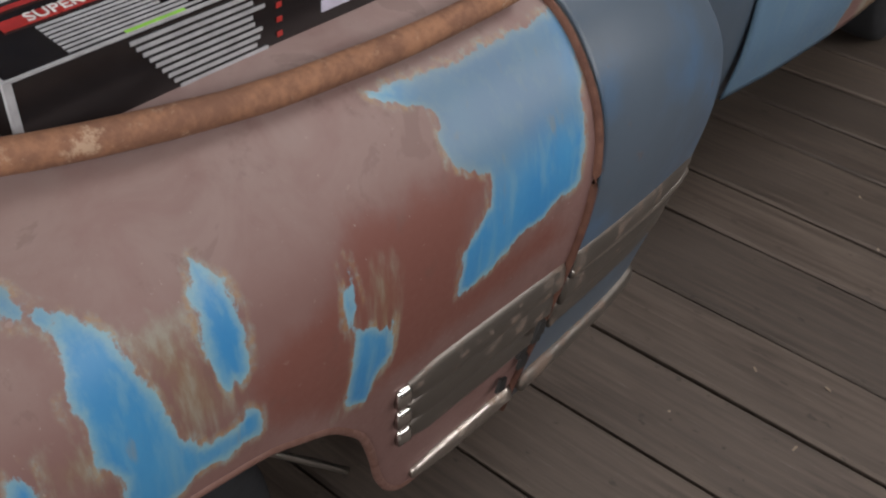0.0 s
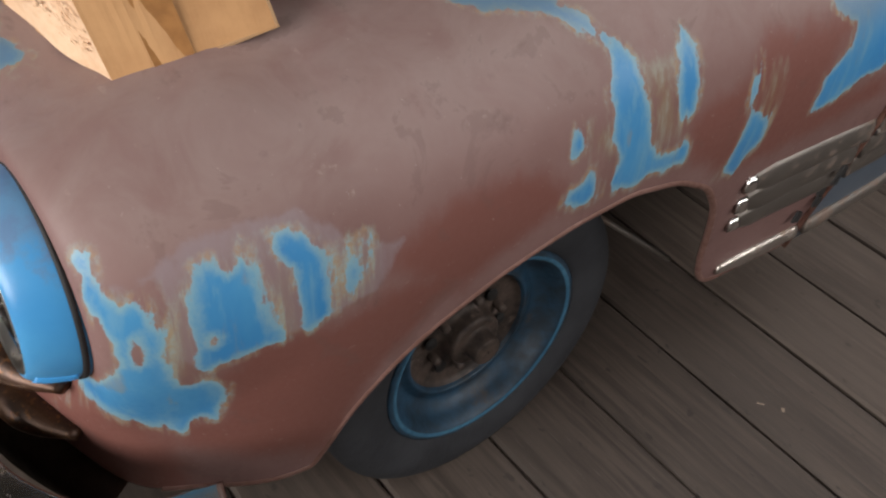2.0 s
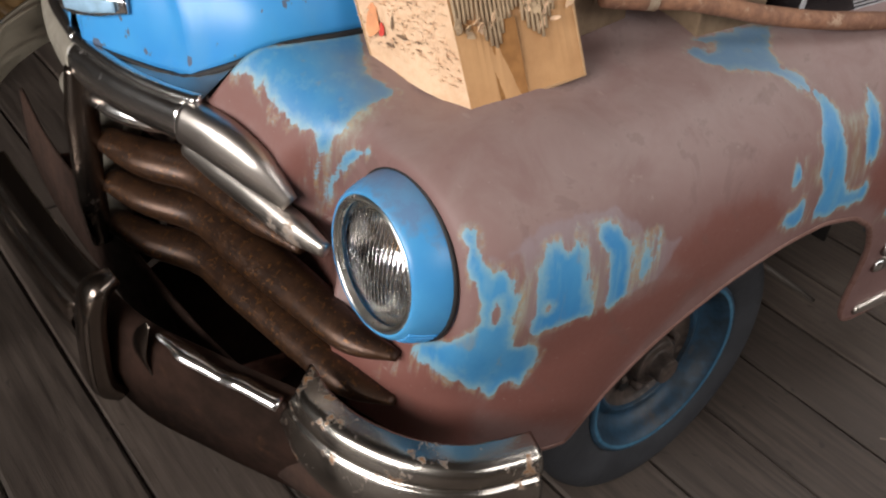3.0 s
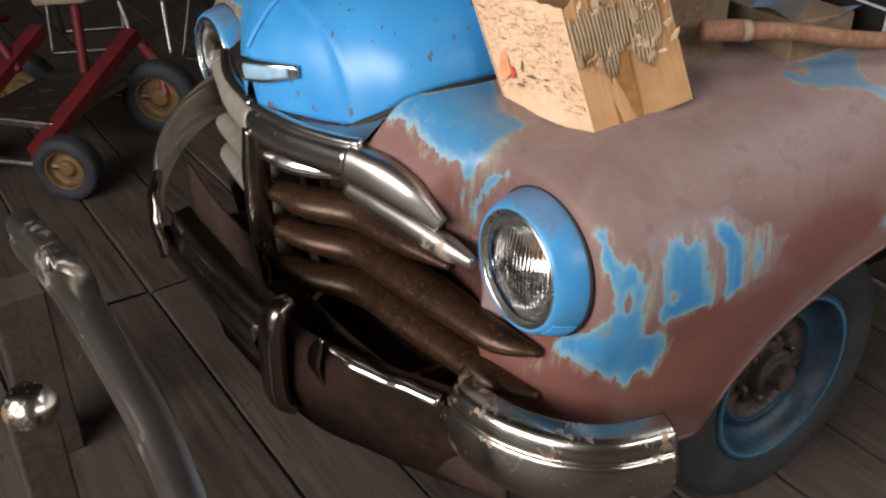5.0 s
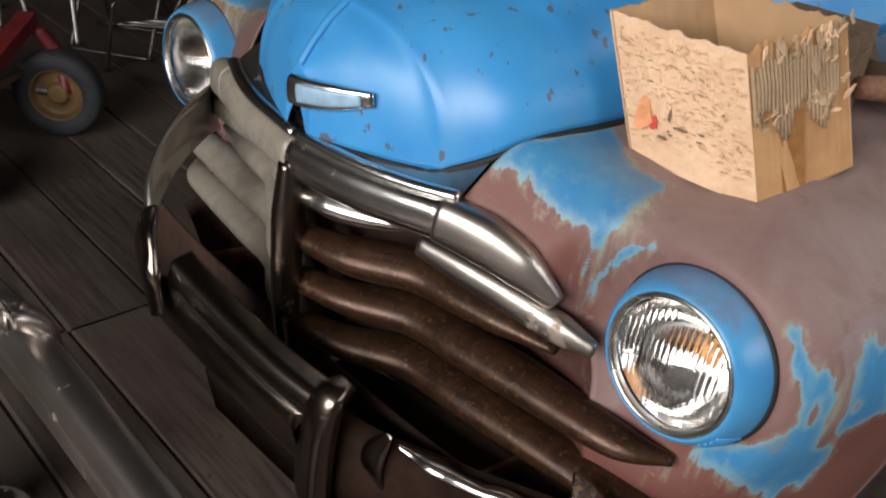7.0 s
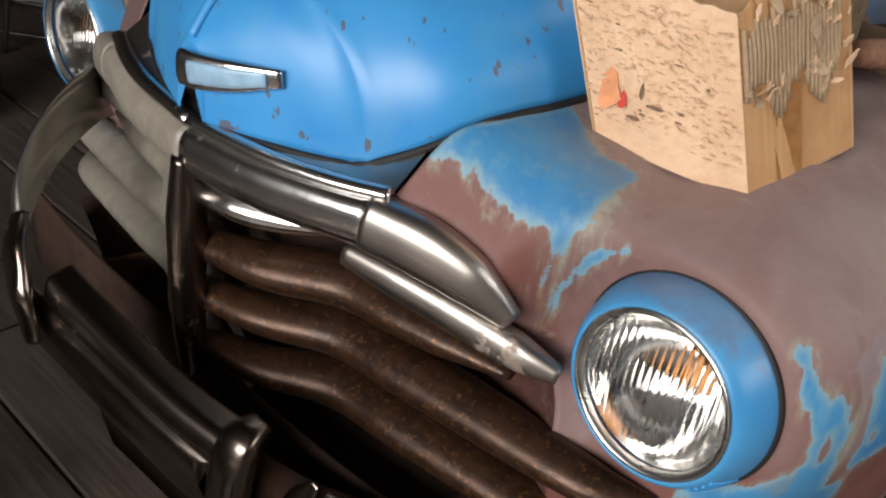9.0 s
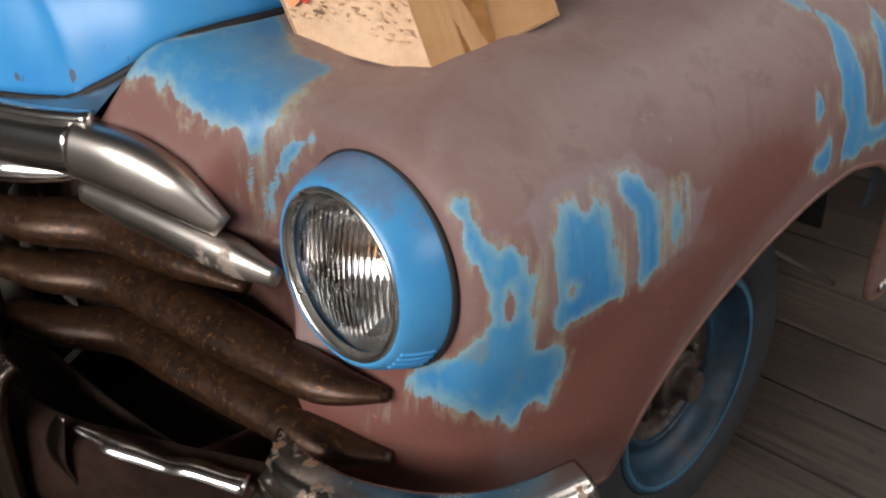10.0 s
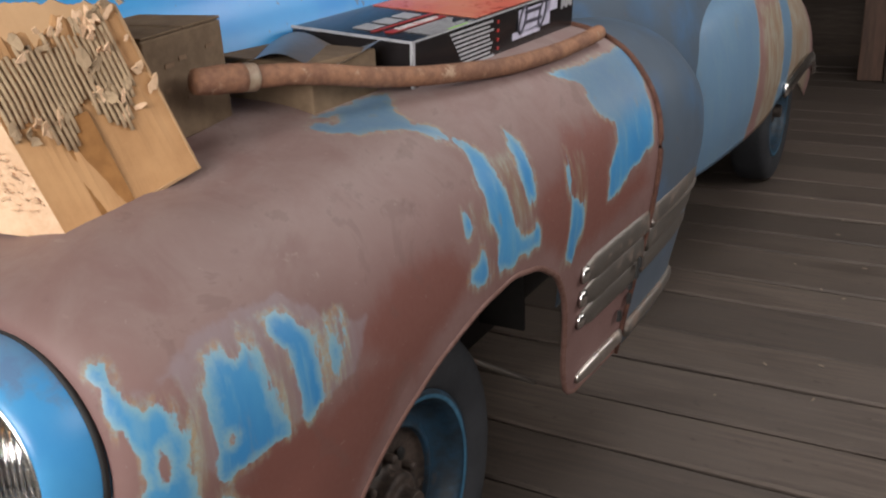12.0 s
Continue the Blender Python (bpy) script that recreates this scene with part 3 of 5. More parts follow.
def fender(flip):
    p = fender_points()
    n, m = p.shape[:2]
    even = fender_points(pod=False)
    seg = np.linalg.norm(np.diff(even, axis=1), axis=2)
    s = np.concatenate([np.zeros((n, 1)), np.cumsum(seg, axis=1)], 1)
    flat = np.stack([even[..., 1], s], -1).reshape(-1, 2)
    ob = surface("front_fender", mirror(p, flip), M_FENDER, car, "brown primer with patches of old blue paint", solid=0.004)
    # Round opening for the headlight.
    bm = bmesh.new()
    bm.from_mesh(ob.data)
    c = mirror(LAMP, flip)
    hole = [f for f in bm.faces if f.calc_center_median().y < -0.45 and math.hypot(f.calc_center_median().x - c[0], f.calc_center_median().z - c[2]) < 0.116]
    bmesh.ops.delete(bm, geom=hole, context="FACES_ONLY")
    bm.to_mesh(ob.data)
    bm.free()
    if flip:
        paint(ob, "blue", flat, BLUE_FAR)
        paint(ob, "stain", flat, STAIN_FAR)
        for name in ("grey", "red"):
            paint(ob, name, flat, [])
    else:
        paint(ob, "blue", flat, BLUE_PATCHES, BLUE_HOLES)
        paint(ob, "grey", flat, GREY)
        paint(ob, "red", flat, RED)
        paint(ob, "stain", flat, STAIN)
    paint(ob, "dust", flat, DUST)
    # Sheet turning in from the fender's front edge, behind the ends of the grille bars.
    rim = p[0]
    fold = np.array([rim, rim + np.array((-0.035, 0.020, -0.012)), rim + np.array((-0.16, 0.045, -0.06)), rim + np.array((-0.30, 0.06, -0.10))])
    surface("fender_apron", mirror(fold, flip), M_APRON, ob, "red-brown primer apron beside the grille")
    # Rolled lip round the wheel opening and lower edge.
    edge = p[40:, -1]
    sweep("fender_lip", mirror(edge[::4] + np.array((-0.004, 0, 0.0)), flip), oval(0.007, 0.007, 8), M_LIP, ob, points=180)
    return ob


for flip in (False, True):
    fender(flip)


def hood():
    """Rounded alligator hood, lofted from the nose to the cowl."""
    ys = np.array([-0.792, -0.765, -0.730, -0.695, -0.662, -0.634, -0.555, -0.44, -0.25, 0.05, 0.42, 0.90])
    wide = np.array([0.03, 0.11, 0.195, 0.262, 0.312, 0.342, 0.372, 0.394, 0.418, 0.446, 0.478, 0.528])
    high = np.array([1.12, 1.16, 1.20, 1.225, 1.243, 1.255, 1.275, 1.305, 1.345, 1.38, 1.405, 1.415])
    base = np.array([1.014, 1.015, 1.017, 1.022, 1.048, 1.088, 1.107, 1.113, 1.127, 1.141, 1.149, 1.123])
    rows = []
    for y in np.r_[np.linspace(-0.792, -0.70, 44), np.linspace(-0.69, -0.5, 22), np.linspace(-0.48, 0.9, 44)]:
        w, h, b = (np.interp(y, ys, v) for v in (wide, high, base))
        t = np.linspace(0, math.pi, 61)
        c, s = np.cos(t), np.sin(t)
        x = w * np.sign(c) * np.abs(c) ** (2 / 2.5)
        z = b + (h - b) * np.abs(s) ** (2 / 2.3)
        rows.append(np.stack([CAR_X + x, np.full(61, y), z], 1))
    p = np.array(rows)
    k = np.ones(5) / 5
    for _ in range(3):
        for j in range(61):
            for a in (0, 2):
                p[2:-2, j, a] = np.convolve(p[:, j, a], k, "valid")
    ob = surface("hood", p, M_HOOD, car, "glossy blue with small dark rust spots", solid=0.004)
    front = p[0]
    c = front.mean(0)
    shaped("nose", np.vstack([front, c]), [(k, k + 1, 61) for k in range(60)], M_HOOD, ob)
    for j in (0, -1):
        sweep("hood_seam", p[::6, j] + np.array((0.0, 0, -0.003)), oval(0.006, 0.006, 8), M_SEAM, ob, points=70)
    ridge = p[2:90:6, 30] + np.array((0, -0.002, 0.002))
    sweep("centre_ridge", ridge, oval(0.008, 0.006, 8), M_BLUE, ob, points=40)
    return ob


hood()


def emblem():
    """Winged badge on the hood's nose."""
    base = sweep("hood_emblem", [(CAR_X + 0.002, -0.806, 1.090), (CAR_X + 0.037, -0.800, 1.092), (CAR_X + 0.090, -0.782, 1.100), (CAR_X + 0.148, -0.750, 1.111)], oval(0.010, 0.025, 16, 2.6), M_CHROME, car, "chrome wing badge with a pale blue inlay", scale=[1.0, 1.0, 0.85, 0.5], points=24)
    sweep("inlay", [(CAR_X + 0.029, -0.813, 1.092), (CAR_X + 0.085, -0.796, 1.100), (CAR_X + 0.137, -0.768, 1.109)], oval(0.004, 0.016, 12, 2.6), M_INLAY, base, "pale blue enamel", scale=[1, 0.9, 0.6], points=16)


M_INLAY = plain("pale_blue_enamel", (0.30, 0.47, 0.62), 0.35)
emblem()

# ---- grille ----
V_BACK = [(0.0, -0.735), (0.10, -0.70), (0.21, -0.63), (0.34, -0.615), (0.50, -0.60), (0.64, -0.588), (0.72, -0.552)]


def bar(z, upto, size, material, flip, label="", drop=0.0, back=0.0, start=0.0, name="grille_bar"):
    """One horizontal bar from the centre post round towards the fender."""
    pts = [(CAR_X + x, y + back, z - drop * x) for x, y in V_BACK if start <= x <= upto]
    return sweep(name, mirror(pts, flip), oval(*size, 18, 1.8), material, car, label, scale=[0.62, 0.8, 1, 1, 0.92, 0.72, 0.22], points=50)


for flip in (False, True):
    pale = flip
    for z, upto in ((0.800, 0.55), (0.710, 0.77), (0.612, 0.77)):
        bar(z, upto, (0.050, 0.038), M_PALE_BAR if pale else M_RUST_BAR, flip, back=-0.03, label="chalky grey bar" if pale else "bar rusted to a brown sheen")
    # Short broken plating stubs by the post.
    bar(0.893, 0.22, (0.027, 0.024), M_PALE_BAR if pale else M_CHROME, flip, "short crumpled chrome bar", back=-0.045, name="grille_stub")
    # Upper bar with its cap and the spear under it.
    top = [(CAR_X, -0.785, 0.962), (0.12, -0.772, 0.964), (0.21, -0.752, 0.968), (0.302, -0.725, 0.972)]
    cap = [(0.298, -0.727, 0.972), (0.37, -0.703, 0.962), (0.43, -0.677, 0.937), (0.485, -0.648, 0.893)]
    sweep("upper_grille_bar", mirror(top, flip), oval(0.030, 0.036, 18, 2.6), M_PALE_BAR if pale else M_CHROME, car, "pitted chrome bar", points=30)
    sweep("bar_cap", mirror(cap, flip), oval(0.030, 0.040, 18, 2.4), M_PALE_BAR if pale else M_WORN, car, "dulled chrome end cap", scale=[1.02, 1.04, 0.9, 0.42], points=30)
    lip = [(CAR_X, -0.790, 1.006), (0.14, -0.773, 1.008), (0.24, -0.746, 1.010), (0.318, -0.715, 1.014)]
    ledge = np.array([smooth_path(lip, 12), smooth_path([(CAR_X, -0.772, 1.014), (0.14, -0.725, 1.020), (0.22, -0.685, 1.028), (0.312, -0.645, 1.062)], 12)])
    surface("hood_ledge", mirror(ledge, flip), M_WORN, car, "narrow worn ledge over the grille")
    sweep("hood_lip_trim", mirror(lip, flip), oval(0.014, 0.011, 12), M_CHROME, car, points=30)
    spear = [(0.235, -0.705, 0.886), (0.32, -0.685, 0.877), (0.42, -0.663, 0.865), (0.50, -0.645, 0.852), (0.558, -0.625, 0.838)]
    sweep("grille_spear", mirror(spear, flip), oval(0.022, 0.026, 16, 2.3), M_PALE_BAR if pale else M_WORN, car, "worn chrome spear", scale=[0.7, 1, 1.05, 1.0, 0.5], points=36)
    # Sheet metal behind the bars, closing the front down to the splash pan.
    back = [[(CAR_X, -0.66, z), (0.21, -0.585, z), (0.45, -0.56, z), (0.62, -0.56, z), (0.70, -0.50, z)] for z in (0.50, 0.60, 0.70, 0.80, 0.90)]
    back = np.array([smooth_path(r, 24) for r in back])
    back[..., 1] += 0.05 * np.linspace(0, 1, 5)[:, None]
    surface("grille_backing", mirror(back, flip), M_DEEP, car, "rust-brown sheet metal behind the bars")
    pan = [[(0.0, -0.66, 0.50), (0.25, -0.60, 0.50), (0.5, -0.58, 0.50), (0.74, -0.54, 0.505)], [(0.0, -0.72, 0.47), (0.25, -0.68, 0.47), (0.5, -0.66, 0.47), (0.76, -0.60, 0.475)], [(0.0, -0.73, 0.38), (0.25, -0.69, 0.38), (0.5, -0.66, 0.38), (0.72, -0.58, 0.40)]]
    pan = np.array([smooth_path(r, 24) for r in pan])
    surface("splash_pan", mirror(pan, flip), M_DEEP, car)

post = [(CAR_X + 0.01, -0.800, 0.58), (CAR_X + 0.01, -0.808, 0.70), (CAR_X + 0.006, -0.805, 0.83), (CAR_X, -0.798, 0.955)]
sweep("grille_post", post, oval(0.018, 0.026, 14, 3.0), M_DARK, car, "dark tarnished centre post", up=(0, 1, 0), scale=[0.8, 1, 1.1, 1.2, 0.9])


# ---- headlights ----
def glass(name, tint=(1, 1, 1), rough=0.02):
    n = Nodes(name)
    n.bsdf.inputs["Transmission Weight"].default_value = 1.0
    n.bsdf.inputs["IOR"].default_value = 1.45
    return n.done(tint, rough, 0.0)


M_GLASS = glass("headlight_glass")
M_REFLECT = metal("silver_reflector", (0.80, 0.79, 0.77), 0.10, 0.0)
M_AMBER = plain("amber_stain", (0.45, 0.20, 0.05), 0.4)
M_RING = metal("headlight_ring_metal", (0.55, 0.55, 0.52), 0.28, 0.15)


def worn_bezel(name):
    n = Nodes(name)
    wide, edge, fine = n.noise(0.12, (1, 1, 1), 4), n.noise(0.03, (1, 1, 1), 6, 0.65), n.noise(0.006, (1, 1, 1), 3)
    worn = n.ramp(n.math("ADD", n.attr("wear"), n.math("MULTIPLY", n.math("SUBTRACT", edge, 0.5), 0.10)), 0.070, 0.100)
    colour = n.mix(n.ramp(wide, 0.3, 0.7), (0.045, 0.235, 0.50), (0.065, 0.29, 0.55))
    colour = n.mix(n.math("MULTIPLY", worn, 0.45), colour, n.mix(n.ramp(edge, 0.4, 0.6), (0.17, 0.20, 0.22), (0.17, 0.11, 0.10)))
    colour = n.mix(n.ramp(fine, 0.70, 0.76, 0, 0.5), colour, (0.12, 0.10, 0.10))
    n.bump(fine, 0.2, 0.0008)
    return n.done(colour, n.ramp(wide, 0.2, 0.8, 0.28, 0.42), 0.0, Specular_IOR_Level=0.5)


M_BEZEL = worn_bezel("worn_blue_bezel")


def headlight(flip):
    at = mirror(LAMP, flip)
    way = (-0.03 if not flip else 0.03, -1.0, 0.03)
    root = new("headlight")
    root.parent = car
    root.matrix_local = facing(at, way) @ Matrix.Scale(1.12, 4)
    prof = [(0.092, 0.022), (0.096, 0.030), (0.100, 0.031), (0.1065, 0.023), (0.1135, 0.006), (0.1190, -0.015), (0.1225, -0.038), (0.1250, -0.070)]
    bezel = lathe("bezel", smooth_path(prof, 30), M_BEZEL, root, "bright blue bezel, worn grey along its top")
    at = bezel.data.attributes.new("wear", "FLOAT", "POINT")
    at.data.foreach_set("value", [v.co.y - 0.5 * max(0.0, v.co.z) for v in bezel.data.vertices])
    lathe("bezel_seam", [(0.116, -0.018), (0.1225, -0.018), (0.1235, -0.024), (0.117, -0.024)], M_SEAM, root)
    for k in range(4):
        # Four short raised ribs low on the outer side of the bezel.
        base = math.radians(-32 - 5.5 * k) if not flip else math.radians(212 + 5.5 * k)
        pts = [(r * math.cos(base), r * math.sin(base), z) for r, z in ((0.1055, 0.0245), (0.1095, 0.0165), (0.1130, 0.0075), (0.1165, -0.005), (0.1190, -0.015))]
        sweep("bezel_rib", pts, oval(0.0028, 0.0028, 6), M_BLUE, root, points=12, up=(math.cos(base), math.sin(base), 0.2))
    lathe("rim", smooth_path([(0.0875, 0.022), (0.089, 0.030), (0.093, 0.033), (0.097, 0.030), (0.0985, 0.022)], 16), M_RING, root, "thin steel retaining ring")
    # Sealed beam: silvered bowl behind a fluted glass.
    bowl = [(0.010, -0.070), (0.03, -0.064), (0.05, -0.052), (0.07, -0.032), (0.084, -0.008), (0.0885, 0.012)]
    lathe("reflector", smooth_path(bowl, 24), M_REFLECT, root, "silvered reflector bowl")
    lathe("bulb_shield", [(0.002, -0.020), (0.016, -0.024), (0.018, -0.034), (0.014, -0.064)], M_AMBER, root, "amber-stained bulb shield", n=24)
    n = 150
    q = []
    for r in np.linspace(0, 0.0885, 44):
        ring = []
        for a in np.arange(n) * 2 * math.pi / n:
            x, y = r * math.cos(a), r * math.sin(a)
            z = 0.030 - 1.55 * r * r
            fade = max(0.0, min(1.0, (0.082 - r) / 0.008))
            z -= fade * 0.0020 * math.cos(2 * math.pi * x / 0.0085) * (1 if y > -0.015 else 0.45)
            ring.append((x, y, z))
        q.append(ring)
    front = np.array(q)
    rear = front[::-1].copy()
    rr = np.hypot(rear[..., 0], rear[..., 1])
    rear[..., 2] = 0.0255 - 1.5 * rr * rr
    lens = surface("lens", np.concatenate([front, rear]), M_GLASS, root, "fluted clear headlight glass", closed=True)
    lens.visible_shadow = False


for flip in (False, True):
    headlight(flip)


# ---- bumper ----
def blade(y_front=0.0, low=-0.085, high=0.085):
    """Section of the bumper blade: (inwards, up), a bowed plate with a rolled upper ridge."""
    outer = [(0.045, low), (0.012, low + 0.012), (-0.004, low + 0.05), (-0.008, 0.0), (-0.004, 0.030), (0.004, 0.040), (0.000, 0.052), (0.012, high - 0.006), (0.050, high)]
    o = smooth_path(outer, 34)
    inner = o[::-1] + np.array((0.004, 0.0))
    return np.vstack([o, inner])


def bumper_piece(path, flip, material, label, ragged_start=0.0, ragged_end=0.0, points=60, seed=1):
    """A length of bumper blade along a plan path (x, y, z), with torn ends."""
    p = smooth_path(path, points)
    tang = np.gradient(p, axis=0)
    tang[:, 2] = 0
    tang /= np.linalg.norm(tang, axis=1)[:, None]
    inward = np.stack([-tang[:, 1], tang[:, 0], 0 * tang[:, 0]], 1)
    prof = blade()
    q = p[:, None] + prof[None, :, :1] * inward[:, None] + prof[None, :, 1:] * np.array((0, 0, 1.0))
    rnd = random.Random(seed)
    k = len(prof) // 2
    tear = np.interp(np.linspace(0, 1, k), np.linspace(0, 1, 9), [rnd.uniform(-1, 1) for _ in range(9)])
    tear = np.r_[tear, tear[::-1]]
    for j in range(2 * k):
        if ragged_start:
            w = np.clip(1 - np.arange(points) / (0.2 * points), 0, 1)
            q[:, j] += (w * ragged_start * tear[j])[:, None] * tang
        if ragged_end:
            w = np.clip(1 - np.arange(points)[::-1] / (0.2 * points), 0, 1)
            q[:, j] += (w * ragged_end * tear[j])[:, None] * tang
    return surface("bumper", mirror(q, flip), material, car, label, closed=True, caps=True)


M_BUMPER = metal("bumper_chrome", (0.44, 0.41, 0.37), 0.24, 0.36, (0.16, 0.075, 0.025), 0.02)
M_PALE_CHROME = metal("dusty_pale_chrome", (0.60, 0.57, 0.52), 0.32, 0.22, (0.24, 0.20, 0.16), 0.04)
near = [(0.625, -0.735, 0.575), (0.69, -0.742, 0.578), (0.78, -0.728, 0.582), (0.872, -0.680, 0.585), (0.940, -0.600, 0.585), (0.972, -0.49, 0.582)]
bumper_piece(near, False, M_BUMPER, "curved chrome bumper end, streaked with rust", ragged_start=0.03)
far = [(-0.150, -0.975, 0.665), (-0.06, -0.968, 0.648), (0.05, -0.960, 0.630), (0.17, -0.950, 0.615), (0.27, -0.935, 0.605)]
bumper_piece(far, False, M_DARK, "dark bent chrome bumper half, torn at its end", ragged_start=0.03, ragged_end=0.05, points=60, seed=4)
folded = [(-0.215, -0.955, 0.815), (-0.185, -0.985, 0.770), (-0.150, -1.000, 0.715), (-0.115, -1.000, 0.650)]
sweep("folded_bumper_end", folded, oval(0.040, 0.014, 16, 2.6), M_DARK, car, "dark folded chrome edge with a torn foot", up=(0, -1, 0), scale=[0.7, 1.0, 0.9, 0.5], rough=0.008, points=30)
bent = np.array([smooth_path([(-0.20, -0.965, 0.80 - d), (-0.27, -0.93, 0.865 - d), (-0.35, -0.84, 0.915 - d), (-0.44, -0.72, 0.93 - d), (-0.56, -0.62, 0.88 - d)], 30) for d in (0.0, 0.03, 0.07, 0.11)])
bent[1:3, :, 1] -= 0.012
surface("bent_bumper_plate", bent, M_PALE_CHROME, car, "pale dusty chrome plate bent up and back", solid=0.004)
strip = [(0.385, -0.845, 0.640), (0.45, -0.83, 0.635), (0.53, -0.80, 0.628), (0.625, -0.750, 0.622)]
sweep("bumper_shred", strip, [(-0.022, -0.004), (0.018, -0.006), (0.022, 0.002), (0.0, 0.009), (-0.02, 0.006)], M_CHROME, car, "torn strip of chrome plate", scale=[0.4, 0.75, 0.6, 0.8], rough=0.008)
valance = np.array([smooth_path([(-0.10, -0.905 - d, z), (0.27, -0.885 - d, z), (0.46, -0.815 - d, z), (0.66, -0.715 - d, z)], 30) for d, z in ((-0.03, 0.625), (0.0, 0.60), (0.012, 0.50), (-0.01, 0.40), (-0.08, 0.36))])
surface("torn_valance", valance, M_VALANCE, car, "rusted valance behind the torn bumper, near-black for the shade", solid=0.004)
bar_path = [(-0.70, -0.735, 0.53), (-0.4, -0.765, 0.53), (0.0, -0.765, 0.525), (0.35, -0.76, 0.525), (0.60, -0.735, 0.54), (0.75, -0.69, 0.56)]
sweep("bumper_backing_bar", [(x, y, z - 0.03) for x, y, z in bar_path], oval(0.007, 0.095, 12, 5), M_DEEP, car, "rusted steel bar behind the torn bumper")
for x in (-0.42, 0.44):
    sweep("bumper_bracket", [(x, -0.40, 0.50), (x, -0.58, 0.50), (x, -0.745, 0.52)], oval(0.006, 0.03, 10, 4), M_RUST, car, points=12)


def guard(x, y, tilt):
    """Upright bumper guard with a hooked top."""
    g = [(x, y + 0.035, 0.44), (x + tilt * 0.2, y + 0.004, 0.48), (x + tilt * 0.4, y, 0.57), (x + tilt * 0.8, y + 0.004, 0.65), (x + tilt, y + 0.018, 0.69), (x + tilt, y + 0.05, 0.705)]
    ob = sweep("bumper_guard", g, oval(0.034, 0.024, 16, 3), M_DARK, car, "tarnished chrome guard with a broken rusty top", up=(0, -1, 0), scale=[0.85, 1, 1, 0.95, 0.9, 0.55], points=36)
    return ob


guard(0.268, -0.925, 0.015)
sweep("bent_plate", [(0.345, -0.86, 0.52), (0.355, -0.87, 0.60), (0.38, -0.86, 0.66)], oval(0.03, 0.004, 10, 3), M_DARK, car, "torn dark plate", up=(0, -1, 0), scale=[1.2, 0.9, 0.15], rough=0.006, points=16)

# ---- wheels ----
# Blue wheel paint, with the fender's shade darkened into its colours.
M_WHEEL = rough_stuff("shaded_blue_wheel_paint", (0.018, 0.060, 0.108), (0.014, 0.024, 0.034), 0.03, 0.5, c=(0.05, 0.045, 0.045), gloss=0.4)
M_HUB = rough_stuff("greasy_rust_hub", (0.085, 0.060, 0.048), (0.016, 0.012, 0.010), 0.022, 0.6, c=(0.16, 0.12, 0.10), gloss=0.4)
M_STRIPE = rough_stuff("pale_rim_stripe", (0.06, 0.17, 0.26), (0.03, 0.10, 0.17), 0.02, 0.5)


def wheel(x, y, z, side):
    root = new("wheel")
    root.parent = car
    root.matrix_local = facing((x, y, z), (side, 0, 0.0))
    tyre = [(0.215, -0.065), (0.235, -0.082), (0.275, -0.090), (0.315, -0.084), (0.338, -0.066), (0.345, -0.03), (0.345, 0.03), (0.338, 0.066), (0.315, 0.084), (0.275, 0.090), (0.235, 0.082), (0.215, 0.065)]
    lathe("tyre", smooth_path(tyre, 50), M_TYRE, root, "dull grey-black rubber tyre", n=72)
    rim = [(0.214, 0.068), (0.226, 0.076), (0.222, 0.082), (0.210, 0.080), (0.200, 0.066), (0.192, 0.045), (0.180, 0.030), (0.168, 0.024), (0.158, 0.028), (0.148, 0.034), (0.142, 0.034), (0.138, 0.026)]
    r = lathe("rim", smooth_path(rim, 50), M_WHEEL, root, "blue painted steel rim")
    lathe("rim_stripe", [(0.2085, 0.0815), (0.2115, 0.0825), (0.2145, 0.0835), (0.217, 0.083)], M_STRIPE, r, "thin pale line round the rim")
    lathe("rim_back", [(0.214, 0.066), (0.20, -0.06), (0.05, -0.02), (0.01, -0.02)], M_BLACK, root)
    h = lathe("hub", smooth_path([(0.138, 0.026), (0.125, 0.016), (0.085, 0.014), (0.062, 0.024), (0.058, 0.050), (0.050, 0.056), (0.034, 0.058), (0.031, 0.085), (0.026, 0.090), (0.002, 0.091)], 60), M_HUB, root, "greasy rusted hub without a cap", n=48)
    for k in range(6):
        a = math.radians(20 + 60 * k)
        lathe("wheel_nut", [(0.0001, 0.040), (0.008, 0.040), (0.0105, 0.034), (0.0105, 0.016)], M_HUB, h, n=6, place=pose(0.083 * math.cos(a), 0.083 * math.sin(a), 0))
    for k in range(6):
        a = math.radians(50 + 60 * k)
        lathe("slot", [(0.0001, 0.0262), (0.013, 0.0262), (0.014, 0.022)], M_BLACK, h, n=14, place=pose(0.088 * math.cos(a), 0.088 * math.sin(a), 0))
    return root


AXLE_Y, REAR_Y = 0.15, 3.70
for x, side in ((0.765, 1), (2 * CAR_X - 0.765, -1)):
    wheel(x - 0.11 * side, AXLE_Y, 0.345, side)
    wheel(x - 0.10 * side, REAR_Y, 0.345, side)
sweep("front_axle", [(-0.62, AXLE_Y, 0.34), (0, AXLE_Y, 0.30), (0.66, AXLE_Y, 0.34)], oval(0.03, 0.03, 10), M_BLACK, car)

